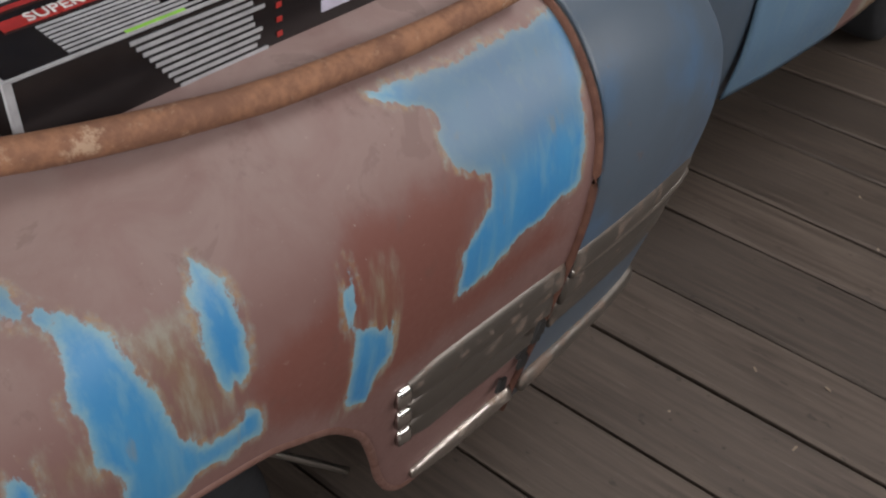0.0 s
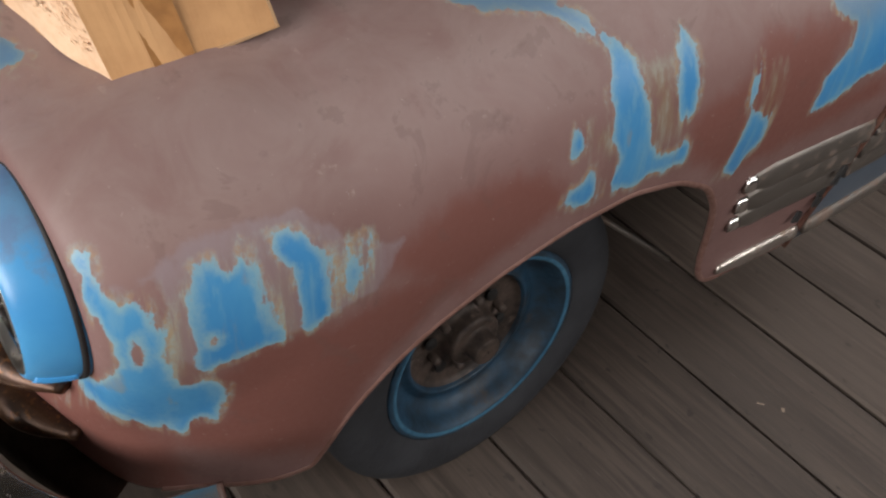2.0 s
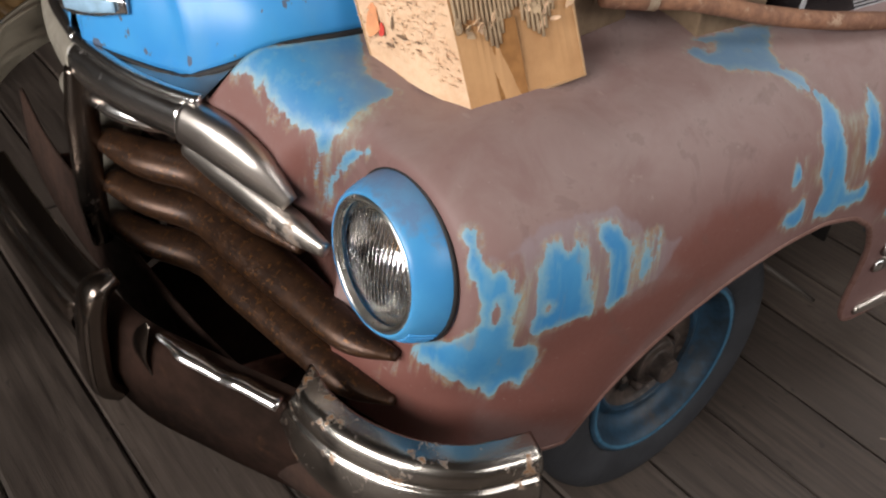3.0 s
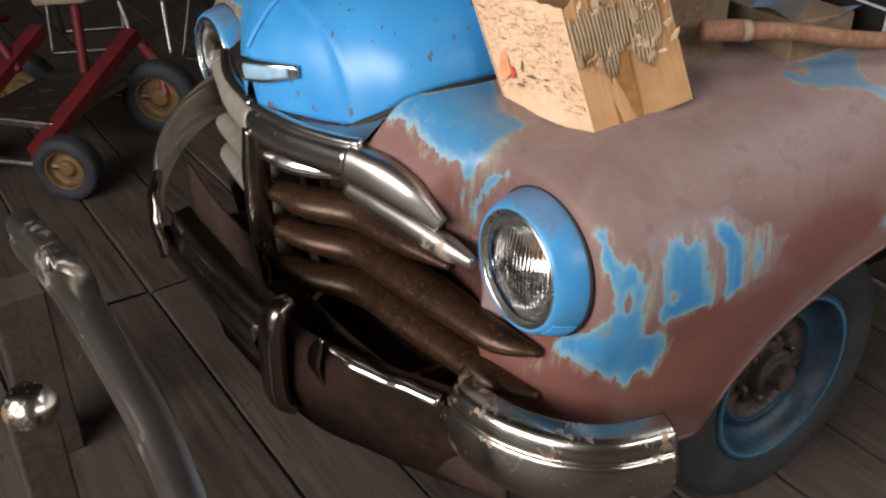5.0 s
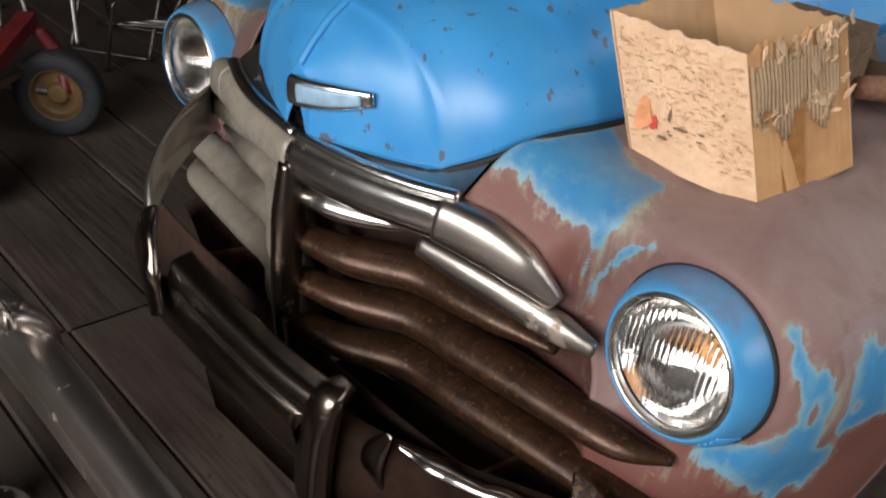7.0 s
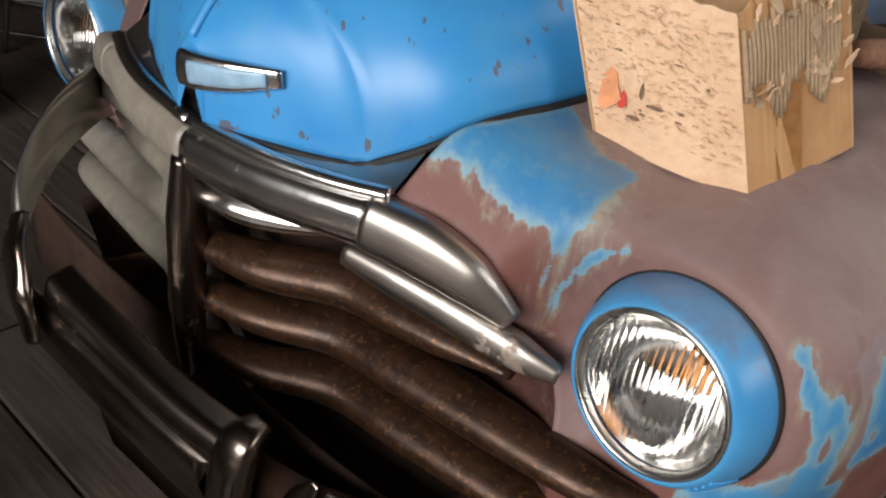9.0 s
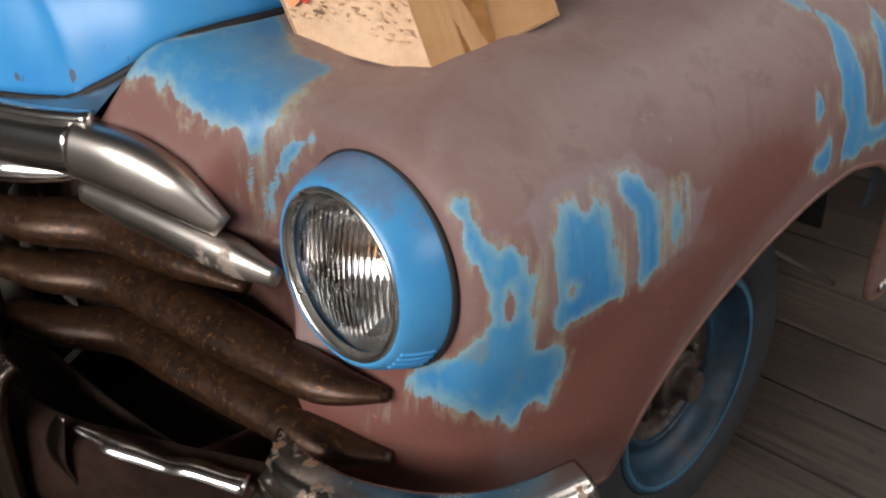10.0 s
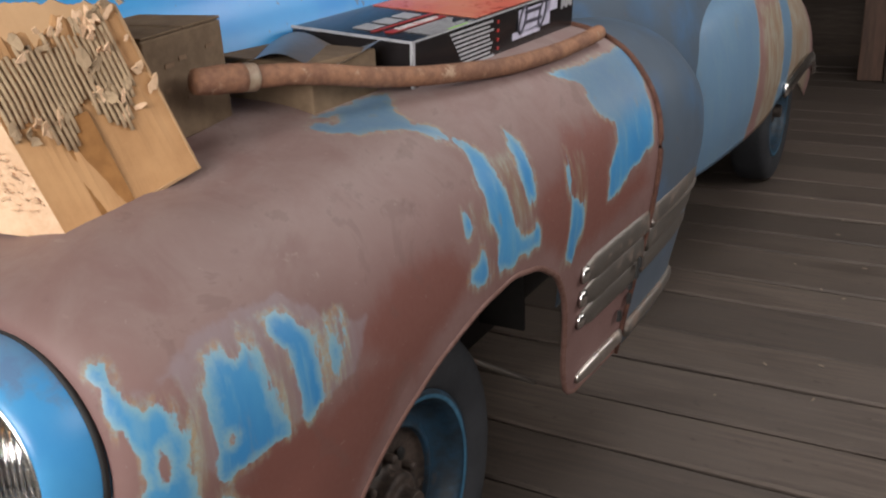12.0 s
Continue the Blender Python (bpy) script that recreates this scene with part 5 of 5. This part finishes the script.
# Black printed muffler carton.
def black_box():
    root = tagged(new("product_box"), "black printed muffler box with a red lid picture", "box")
    root.matrix_world = pose(0.730, 0.262, 1.122, 2, 4, -3)
    L, W, H = 0.62, 0.26, 0.085
    body = block("carton", (-W, -0.02, 0), (0, L, H), M_PRINT, root, "glossy black carton", 0.003)
    block("lid_picture", (-W + 0.01, 0.215, H + 0.0005), (-0.012, L - 0.02, H + 0.0015), M_FLAME, root, "red and orange picture of flames")
    block("title_bar", (-0.085, 0.02, H + 0.0005), (-0.068, 0.200, H + 0.0016), M_REDBAR, root, "red title band")
    txt = bpy.data.curves.new("title_text", "FONT")
    txt.body, txt.size, txt.extrude, txt.align_x = "SUPER TURBO", 0.021, 0.0004, "LEFT"
    t = new("title_text", txt)
    t.parent = root
    t.data.materials.append(M_WHITE)
    t.matrix_local = Matrix.Translation((-0.070, 0.045, H + 0.0024)) @ pose(0, 0, 0, 0, 0, 90)
    rnd = random.Random(6)
    for k in range(3):
        block("logo_shape", (-0.155, 0.02 + 0.06 * k, H + 0.0006), (-0.115, 0.065 + 0.06 * k, H + 0.0018), M_SILVER, root, "silver logo shape" if k == 0 else "", 0.003)
    block("logo_band", (-0.108, 0.01, H + 0.0006), (-0.101, 0.21, H + 0.0016), M_REDBAR, root)
    for k in range(8):
        x = -0.060 + 0.0072 * k
        block("text_bar", (x, 0.045, H + 0.0006), (x + 0.0036, 0.045 + rnd.uniform(0.11, 0.155), H + 0.0014), M_SILVER, root, "fine printing too small to read" if k == 0 else "")
    block("green_bar", (-0.005, 0.10, H + 0.0006), (-0.001, 0.165, H + 0.0018), M_GREEN, root, "green highlight bar")
    # Long side: printing, a drawing of a part and a logo.
    for k in range(9):
        z = H - 0.012 - 0.0082 * k
        a = 0.10 + 0.006 * k
        block("text_bar", (0.0006, a, z), (0.0016, 0.265 - rnd.uniform(0, 0.03), z + 0.0042), M_SILVER, root)
    for k in range(4):
        block("red_dot", (0.0006, 0.272, H - 0.018 - 0.017 * k), (0.0016, 0.279, H - 0.012 - 0.017 * k), M_REDBAR, root)
    block("picture_panel", (0.0006, 0.36, 0.030), (0.0014, 0.50, H - 0.008), M_PANEL, root, "pale panel with a drawn muffler part")
    block("picture_panel", (0.0006, 0.335, 0.022), (0.0014, 0.455, 0.036), M_PANEL, root)
    block("picture_panel", (0.0006, 0.48, H - 0.030), (0.0014, 0.535, H - 0.008), M_PANEL, root)
    for y in (0.375, 0.462):
        ring = [(0.003, y + 0.013 * math.cos(a) + 0.01 * math.sin(a), 0.058 + 0.026 * math.sin(a)) for a in np.linspace(0, 2 * math.pi, 13)]
        sweep("drawn_part", ring, oval(0.0035, 0.0012, 8), M_INK, root, points=36, up=(1, 0, 0))
    for z in (0.046, 0.066):
        block("drawn_part", (0.0018, 0.385, z), (0.0026, 0.46, z + 0.007), M_INK, root)
    for k in range(5):
        block("logo_shape", (0.0008, 0.555 + 0.011 * k, 0.050 + 0.004 * (k % 2)), (0.0018, 0.563 + 0.011 * k, 0.076 - 0.003 * (k % 3)), M_SILVER, root)
    block("logo_band", (0.0006, 0.55, 0.078), (0.0014, 0.60, 0.086), M_REDBAR, root)
    # Clear plastic over the corner.
    block("worn_corner", (-0.004, -0.022, 0.0), (0.0012, -0.014, H), M_SILVER, root, "worn white corner edge")
    block("worn_edge", (-W, -0.0215, H - 0.003), (0.0, -0.0185, H + 0.0012), M_SILVER, root)
    block("worn_edge", (-0.0015, -0.02, H - 0.0015), (0.0012, L, H + 0.0012), M_SILVER, root)


M_PRINT = plain("glossy_black_print", (0.016, 0.014, 0.015), 0.24, Specular_IOR_Level=0.6)
M_FLAME = rough_stuff("printed_flames", (0.62, 0.09, 0.05), (0.70, 0.26, 0.16), 0.02, 0.35, relief=0.02, c=(0.30, 0.03, 0.02), gloss=0.5)
M_REDBAR = plain("red_print_band", (0.42, 0.035, 0.03), 0.4)
M_WHITE = plain("white_print", (0.75, 0.73, 0.72), 0.5)
M_SILVER = plain("silver_print", (0.42, 0.42, 0.44), 0.45)
M_PANEL = plain("pale_violet_panel", (0.62, 0.60, 0.74), 0.4)
M_INK = plain("dark_ink", (0.06, 0.055, 0.08), 0.5)
M_GREEN = plain("green_print", (0.28, 0.60, 0.08), 0.5)
black_box()
# The lidless tan carton with clear plastic between hood and black box.
tan = tagged(new("cardboard_box"), "low tan carton with creased clear plastic over it", "box")
tan.matrix_world = pose(0.56, 0.045, 1.118, 0, 0, -6)
block("carton", (-0.10, 0.0, 0.0), (0.115, 0.16, 0.085), M_CARD_OLD, tan, "", 0.003)
sheet = np.array([[(x, y, 0.088 + 0.012 * math.sin(30 * x + 20 * y) + 0.02 * (y - 0.1)) for y in np.linspace(-0.004, 0.17, 14)] for x in np.linspace(-0.10, 0.12, 14)])
M_PLASTIC = plain("dusty_clear_plastic", (0.13, 0.105, 0.085), 0.30, Specular_IOR_Level=0.5)
surface("plastic_sheet", sheet, M_PLASTIC, tan, "creased shiny plastic")


# ---- chrome bumper of another car in front, set on added blocks ----
def other_car_bumper():
    root = tagged(new("chrome_bumper"), "chrome bumper of another car, dull and scratched, on added wooden blocks", "bumper")
    y = -1.215
    prof = np.vstack([smooth_path([(0.05, -0.08), (0.0, -0.07), (-0.012, -0.02), (-0.004, 0.0), (-0.012, 0.02), (0.0, 0.05), (0.03, 0.06), (0.055, 0.055)], 30), smooth_path([(0.055, 0.050), (0.03, 0.054), (0.004, 0.045), (-0.008, 0.0), (0.004, -0.065), (0.05, -0.074)], 20)])
    path = [(0.95, y - 0.16, 0.565), (0.75, y - 0.06, 0.565), (0.4, y - 0.01, 0.565), (0.0, y, 0.565), (-0.35, y - 0.005, 0.565), (-0.6, y - 0.03, 0.565)]
    sweep("blade", path, prof * np.array((1, 1)), M_WORN, root, "dull chrome blade", points=60)
    sweep("rust_strip", [(p[0], p[1] + 0.010, p[2] + 0.001) for p in path], oval(0.0035, 0.012, 10), M_PIPE, root, "tan rust along the groove", points=60)
    g = [(-0.235, y + 0.030, 0.45), (-0.235, y + 0.055, 0.52), (-0.235, y + 0.05, 0.61), (-0.235, y + 0.01, 0.655), (-0.235, y - 0.02, 0.66)]
    sweep("guard", g, oval(0.040, 0.022, 16, 3), M_WORN, root, "worn chrome guard", up=(0, 1, 0), scale=[0.8, 1, 1, 0.95, 0.8])
    # Blocks added to carry the blade; the rest of that car is left out.
    for x in (-0.45, 0.55):
        block("wooden_block", (x - 0.06, y - 0.14, 0.0), (x + 0.06, y - 0.015, 0.50), M_BEAM, root, "dark rough block added as a support", 0.006)
    cap = tagged(new("domed_lamp"), "domed chrome lamp with amber tarnish on a dark stand", "lamp")
    lathe("dome", smooth_path([(0.002, 0.045), (0.03, 0.04), (0.05, 0.018), (0.055, 0.0), (0.052, -0.02)], 20), M_BUMPER, cap, place=pose(0.10, -1.37, 0.54))
    block("stand", (0.06, -1.42, 0.0), (0.14, -1.33, 0.525), M_BEAM, cap, "dark block", 0.006)


other_car_bumper()


# ---- garden machines in the dark behind ----
M_RED_STEEL = rough_stuff("faded_red_enamel", (0.16, 0.016, 0.018), (0.09, 0.010, 0.012), 0.02, 0.5, gloss=0.5)
M_TAN_RIM = rough_stuff("yellow_tan_rim", (0.17, 0.10, 0.04), (0.10, 0.06, 0.025), 0.02, 0.5)
M_SEAT = rough_stuff("cream_seat", (0.30, 0.25, 0.17), (0.20, 0.165, 0.115), 0.02, 0.6)
M_STEEL = metal("grey_steel_tube", (0.22, 0.21, 0.20), 0.4, 0.35)


def rod(name, pts, r, mat, parent, label="", n=18):
    return sweep(name, pts, oval(r, r, 10), mat, parent, label, points=n, up=(0.13, 0.31, 0.94))


def cart_wheel(parent, x, y, r, w, way):
    root = new("wheel")
    root.parent = parent
    root.matrix_local = facing((x, y, r), way)
    lathe("tyre", smooth_path([(r * 0.60, -w * 0.8), (r * 0.75, -w), (r * 0.93, -w * 0.85), (r, -w * 0.4), (r, w * 0.4), (r * 0.93, w * 0.85), (r * 0.75, w), (r * 0.60, w * 0.8)], 30), M_TYRE, root, "fat black tyre", n=40)
    lathe("rim", smooth_path([(r * 0.61, w * 0.75), (r * 0.56, w * 0.7), (r * 0.5, w * 0.2), (r * 0.3, w * 0.15), (r * 0.2, w * 0.5), (0.002, w * 0.55)], 24), M_TAN_RIM, root, "tan steel rim", n=40)
    lathe("rim_back", [(r * 0.6, -w * 0.7), (0.002, -w * 0.3)], M_TAN_RIM, root, n=40)


def garden_cart():
    root = tagged(new("garden_tractor"), "small red garden tractor frame with tan-rimmed tyres", "tractor")
    root.matrix_world = pose(0.06, -0.24, 0)
    way = (0.75, -0.66, 0.0)
    cart_wheel(root, -2.42, -0.06, 0.175, 0.055, way)
    cart_wheel(root, -1.98, -0.60, 0.135, 0.05, way)
    cart_wheel(root, -2.90, -0.55, 0.175, 0.055, way)
    cart_wheel(root, -2.42, -1.02, 0.135, 0.05, way)
    rod("axle", [(-2.42, -0.06, 0.175), (-2.90, -0.55, 0.175)], 0.02, M_STEEL, root)
    rod("axle", [(-1.98, -0.60, 0.135), (-2.42, -1.02, 0.135)], 0.018, M_STEEL, root)
    bm = bmesh.new()
    for a, b, r in (((-2.50, -0.12, 0.46), (-2.02, -0.70, 0.20), 0.034), ((-2.80, -0.45, 0.46), (-2.35, -0.98, 0.20), 0.034)):
        d = Vector(b) - Vector(a)
        box_bm(bm, (-r, -r * 0.8, 0), (r, r * 0.8, d.length), facing(a, d))
    part("frame_beam", bm, M_RED_STEEL, root, "faded red enamelled beam")
    rod("axle_arm", [(-2.48, -0.10, 0.42), (-2.44, -0.04, 0.30), (-2.40, -0.04, 0.175)], 0.028, M_RED_STEEL, root)
    rod("lever", [(-2.50, -0.12, 0.44), (-2.55, -0.14, 0.60)], 0.012, M_STEEL, root)
    rod("lever", [(-2.30, -0.02, 0.40), (-2.38, 0.0, 0.62)], 0.012, M_STEEL, root)
    rod("steering_post", [(-2.75, -0.72, 0.25), (-2.86, -0.70, 0.80)], 0.014, M_STEEL, root)
    rod("seat_post", [(-2.66, -0.32, 0.25), (-2.68, -0.30, 0.60)], 0.022, M_RED_STEEL, root)
    block("seat", (-0.15, -0.10, 0), (0.15, 0.10, 0.045), M_SEAT, root, "cream padded seat", 0.018, pose(-2.68, -0.30, 0.60, 0, -8, 35))
    block("deck", (-0.2, -0.3, 0), (0.2, 0.3, 0.04), M_STEEL, root, "grey steel deck", 0.01, pose(-2.45, -0.50, 0.24, 0, 0, 40))
    rod("handle", [(-2.62, -0.60, 0.35), (-2.80, -0.65, 0.52), (-2.95, -0.55, 0.50)], 0.02, M_RED_STEEL, root)


garden_cart()


def chair_frame(x, y, turn, h=0.85):
    root = tagged(new("folding_chair"), "bare tubular steel chair frame standing in the dark", "chair", "old chairs")
    root.matrix_world = pose(x, y, 0, 0, 0, turn)
    for s in (-0.2, 0.2):
        rod("leg", [(s, -0.2, 0.011), (s, 0.0, 0.42), (s, 0.14, h)], 0.011, M_STEEL, root)
        rod("leg", [(s * 0.9, 0.22, 0.011), (s * 0.9, 0.02, 0.40), (s * 0.9, -0.18, 0.45)], 0.011, M_STEEL, root)
    for yy, z in ((-0.2, 0.02), (0.22, 0.02), (-0.18, 0.45), (0.14, h), (0.09, 0.65)):
        rod("rail", [(-0.2, yy, z), (0.2, yy, z)], 0.010, M_STEEL, root)
    block("seat", (-0.19, -0.2, 0.455), (0.19, 0.1, 0.475), M_BEAM, root, "dark worn seat", 0.006)
    return root


chair_frame(-3.25, 0.40, 40)
chair_frame(-3.6, 1.0, -20, 0.9)
chair_frame(-3.9, -0.2, 70, 0.8)
rack = tagged(new("steel_rack"), "low grey steel tube rack lying on the floor", "rack")
for k in range(4):
    rod("rail", [(-3.0 + 0.10 * k, 0.15 + 0.05 * k, 0.22 + 0.03 * k), (-2.25 + 0.10 * k, 1.05 + 0.05 * k, 0.26 + 0.03 * k)], 0.010, M_STEEL, rack)
for a in ((-2.95, 0.15), (-2.3, 0.95), (-2.65, 0.32), (-2.05, 1.1)):
    rod("leg", [(a[0], a[1], 0.0), (a[0] + 0.05, a[1] + 0.03, 0.34)], 0.011, M_STEEL, rack)
block("crate", (-0.35, -0.25, 0), (0.35, 0.25, 0.5), M_BEAM, None, "", 0.01, pose(-3.9, 1.9, 0, 0, 0, 15))
tagged(bpy.data.objects["crate"], "dark wooden crate against the barn wall", "crate")

# Far corner by the rear of the car.
post_tag = tagged(new("timber_post"), "dark brown timber post with a white paper tag", "post")
M_BEAM2 = rough_stuff("brown_post_wood", (0.12, 0.07, 0.05), (0.07, 0.045, 0.035), 0.02, 0.8, (1, 1, 0.1))
block("post", (0.82, 6.37, 0.0), (0.99, 6.51, TOP - 0.05), M_BEAM2, post_tag, "rough brown timber", 0.008)
card = tagged(new("paper_sign"), "white paper sign with dark bars on a dark board", "sign")
block("board", (1.00, 6.35, 0.0), (1.40, 6.39, 0.55), M_BEAM, card, "dark board", 0.004)
block("paper", (1.04, 6.344, 0.10), (1.17, 6.348, 0.30), M_WHITE, card, "white paper")
block("mark_bar", (1.06, 6.340, 0.15), (1.14, 6.343, 0.175), M_INK, card)
block("mark_bar", (1.07, 6.340, 0.20), (1.12, 6.343, 0.24), M_INK, card)


# ---- barn shell ----
def boards_wall(name, a, b, label, gap=None):
    """A wall of upright boards from a to b; gap: (from, to, low, high) of an opening along it."""
    root = tagged(new(name), label, "wall", kind="structure")
    a, b = Vector((*a, 0)), Vector((*b, 0))
    d = b - a
    n = int(d.length / 0.24)
    d.normalize()
    turn = Matrix.Rotation(math.atan2(d.y, d.x), 4, "Z")
    meshes = {}

    def board(s, w, z0, z1, k):
        key = (round(w, 3), round(z0, 2), round(z1, 2))
        if key not in meshes:
            bm = bmesh.new()
            box_bm(bm, (0.003, 0, z0), (w - 0.003, 0.03, z1))
            me = bpy.data.meshes.new("board")
            bm.to_mesh(me)
            bm.free()
            me.materials.append(M_BARN)
            meshes[key] = me
        ob = new("board", meshes[key])
        ob.parent = root
        ob.matrix_local = Matrix.Translation(a + d * s) @ turn @ Matrix.Translation((0, 0.004 * (k % 3), 0))

    w = (b - a).length / n
    for k in range(n):
        s = k * w
        if gap and gap[0] - w < s < gap[1]:
            if gap[2] > 0.01:
                board(s, w, -0.05, gap[2], k)
            board(s, w, gap[3], TOP, k)
        else:
            board(s, w, -0.05, TOP, k)
    bm = bmesh.new()
    if gap:
        for lo, hi, z0, z1 in ((0, gap[0] - w, -0.05, TOP), (gap[1] + w, w * n, -0.05, TOP), (gap[0] - w, gap[1] + w, gap[3] + 0.05, TOP)):
            box_bm(bm, (lo, -0.03, z0), (hi, -0.005, z1), Matrix.Translation(a) @ turn)
        if gap[2] > 0.01:
            box_bm(bm, (gap[0] - w, -0.03, -0.05), (gap[1] + w, -0.005, gap[2] - 0.03), Matrix.Translation(a) @ turn)
    else:
        box_bm(bm, (0, -0.03, -0.05), (w * n, -0.005, TOP), Matrix.Translation(a) @ turn)
    part("sheathing", bm, M_BEAM, root, "dark sheathing behind the boards")
    return root


boards_wall("wall_front", (X1, Y0), (X0, Y0), "dark barn wall with a wide high loading opening", (1.3, 4.9, 1.55, 3.25))
boards_wall("wall_back", (X0, Y1), (X1, Y1), "dark weathered board wall of the barn")
boards_wall("wall_left", (X0, Y0), (X0, Y1), "dark board wall behind the stored machines")
# The opening in this wall is out of view, added for the side lamp.
boards_wall("wall_right", (X1, Y1), (X1, Y0), "dark board wall with a low wide opening added for side light", (2.8, 8.2, 2.25, 3.25))
# Ceiling in four pieces round a hole added for the overhead lamp.
bm = bmesh.new()
for lo, hi in (((X0 - 0.1, Y0 - 0.1), (0.95, Y1 + 0.1)), ((2.55, Y0 - 0.1), (X1 + 0.1, Y1 + 0.1)), ((0.95, Y0 - 0.1), (2.55, 1.2)), ((0.95, 3.6), (2.55, Y1 + 0.1))):
    box_bm(bm, (*lo, TOP), (*hi, TOP + 0.08))
ceiling = part("ceiling", bm, M_BEAM, None)
tagged(ceiling, "dark boarded barn ceiling with an opening added for top light", "ceiling", kind="structure")
for k in range(6):
    y = Y0 + 0.9 + 2.1 * k + (1.1 if k == 3 else 0)
    tagged(block("beam", (X0 + 0.05, y, TOP - 0.22), (X1 - 0.05, y + 0.14, TOP - 0.004), M_BEAM, None, "", 0.008), "dark ceiling beam", "beam", "ceiling beams", "structure")


# ---- floor planks ----
def planks():
    rnd = random.Random(21)
    seams = [1.01, 1.27, 1.53, 1.79, 2.10, 2.33, 2.68, 2.90]
    ys = [1.01 - 0.262 * k for k in range(22, 0, -1)] + seams
    while ys[-1] < Y1 - 0.25:
        ys.append(ys[-1] + 0.265)
    cut = -1.05
    for k in range(len(ys) - 1):
        if ys[k] < Y0:
            continue
        for a, b in ((X0 + 0.02, cut if k % 2 else cut - 0.02), (cut, X1 - 0.02)):
            w = ys[k + 1] - ys[k]
            g = rnd.uniform(0.004, 0.011) if ys[k] > 0.5 else rnd.uniform(0.002, 0.004)
            n = 20
            rows = []
            lift, tilt = rnd.uniform(-0.004, 0.003), rnd.uniform(-0.004, 0.004)
            for x in np.linspace(a + 0.003, b - 0.003, n):
                z = lift + 0.003 * math.sin(x * 1.7 + k)
                e = 0.003 * noise.noise(Vector((x * 4, k, 0)))
                f = 0.003 * noise.noise(Vector((x * 4, k, 7)))
                rows.append([(x, ys[k] + g / 2 + e, -0.045), (x, ys[k] + g / 2 + e, z - 0.006 - tilt), (x, ys[k] + g / 2 + 0.008 + e, z - tilt), (x, ys[k] + w / 2, z - 0.001), (x, ys[k + 1] - g / 2 - 0.008 + f, z + tilt), (x, ys[k + 1] - g / 2 + f, z - 0.006 + tilt), (x, ys[k + 1] - g / 2 + f, -0.045)])
            ob = surface("plank", np.array(rows), M_WOOD, floor)
            ob.data.polygons.foreach_set("use_smooth", [False] * len(ob.data.polygons))


planks()


def litter():
    """Pale wood chips and straw scattered over the boards."""
    rnd = random.Random(31)
    bm = bmesh.new()
    for _ in range(70):
        near = rnd.random() < 0.6
        x, y = (rnd.uniform(0.95, 2.4), rnd.uniform(0.4, 3.6)) if near else (rnd.uniform(-1.6, 0.5), rnd.uniform(-2.0, -1.0))
        a, w = rnd.uniform(0.003, 0.009), rnd.uniform(0.0015, 0.004)
        m = pose(x, y, 0.0055, rnd.uniform(-8, 8), rnd.uniform(-8, 8), rnd.uniform(0, 180))
        box_bm(bm, (-a, -w, 0.0), (a, w, 0.0015), m)
    ob = part("wood_chips", bm, M_CHIP, None)
    tagged(ob, "pale wood chips and straw scattered on the floor boards", "litter", kind="stuff")


M_CHIP = rough_stuff("pale_wood_chip", (0.30, 0.24, 0.18), (0.20, 0.155, 0.115), 0.01, 0.8)
litter()
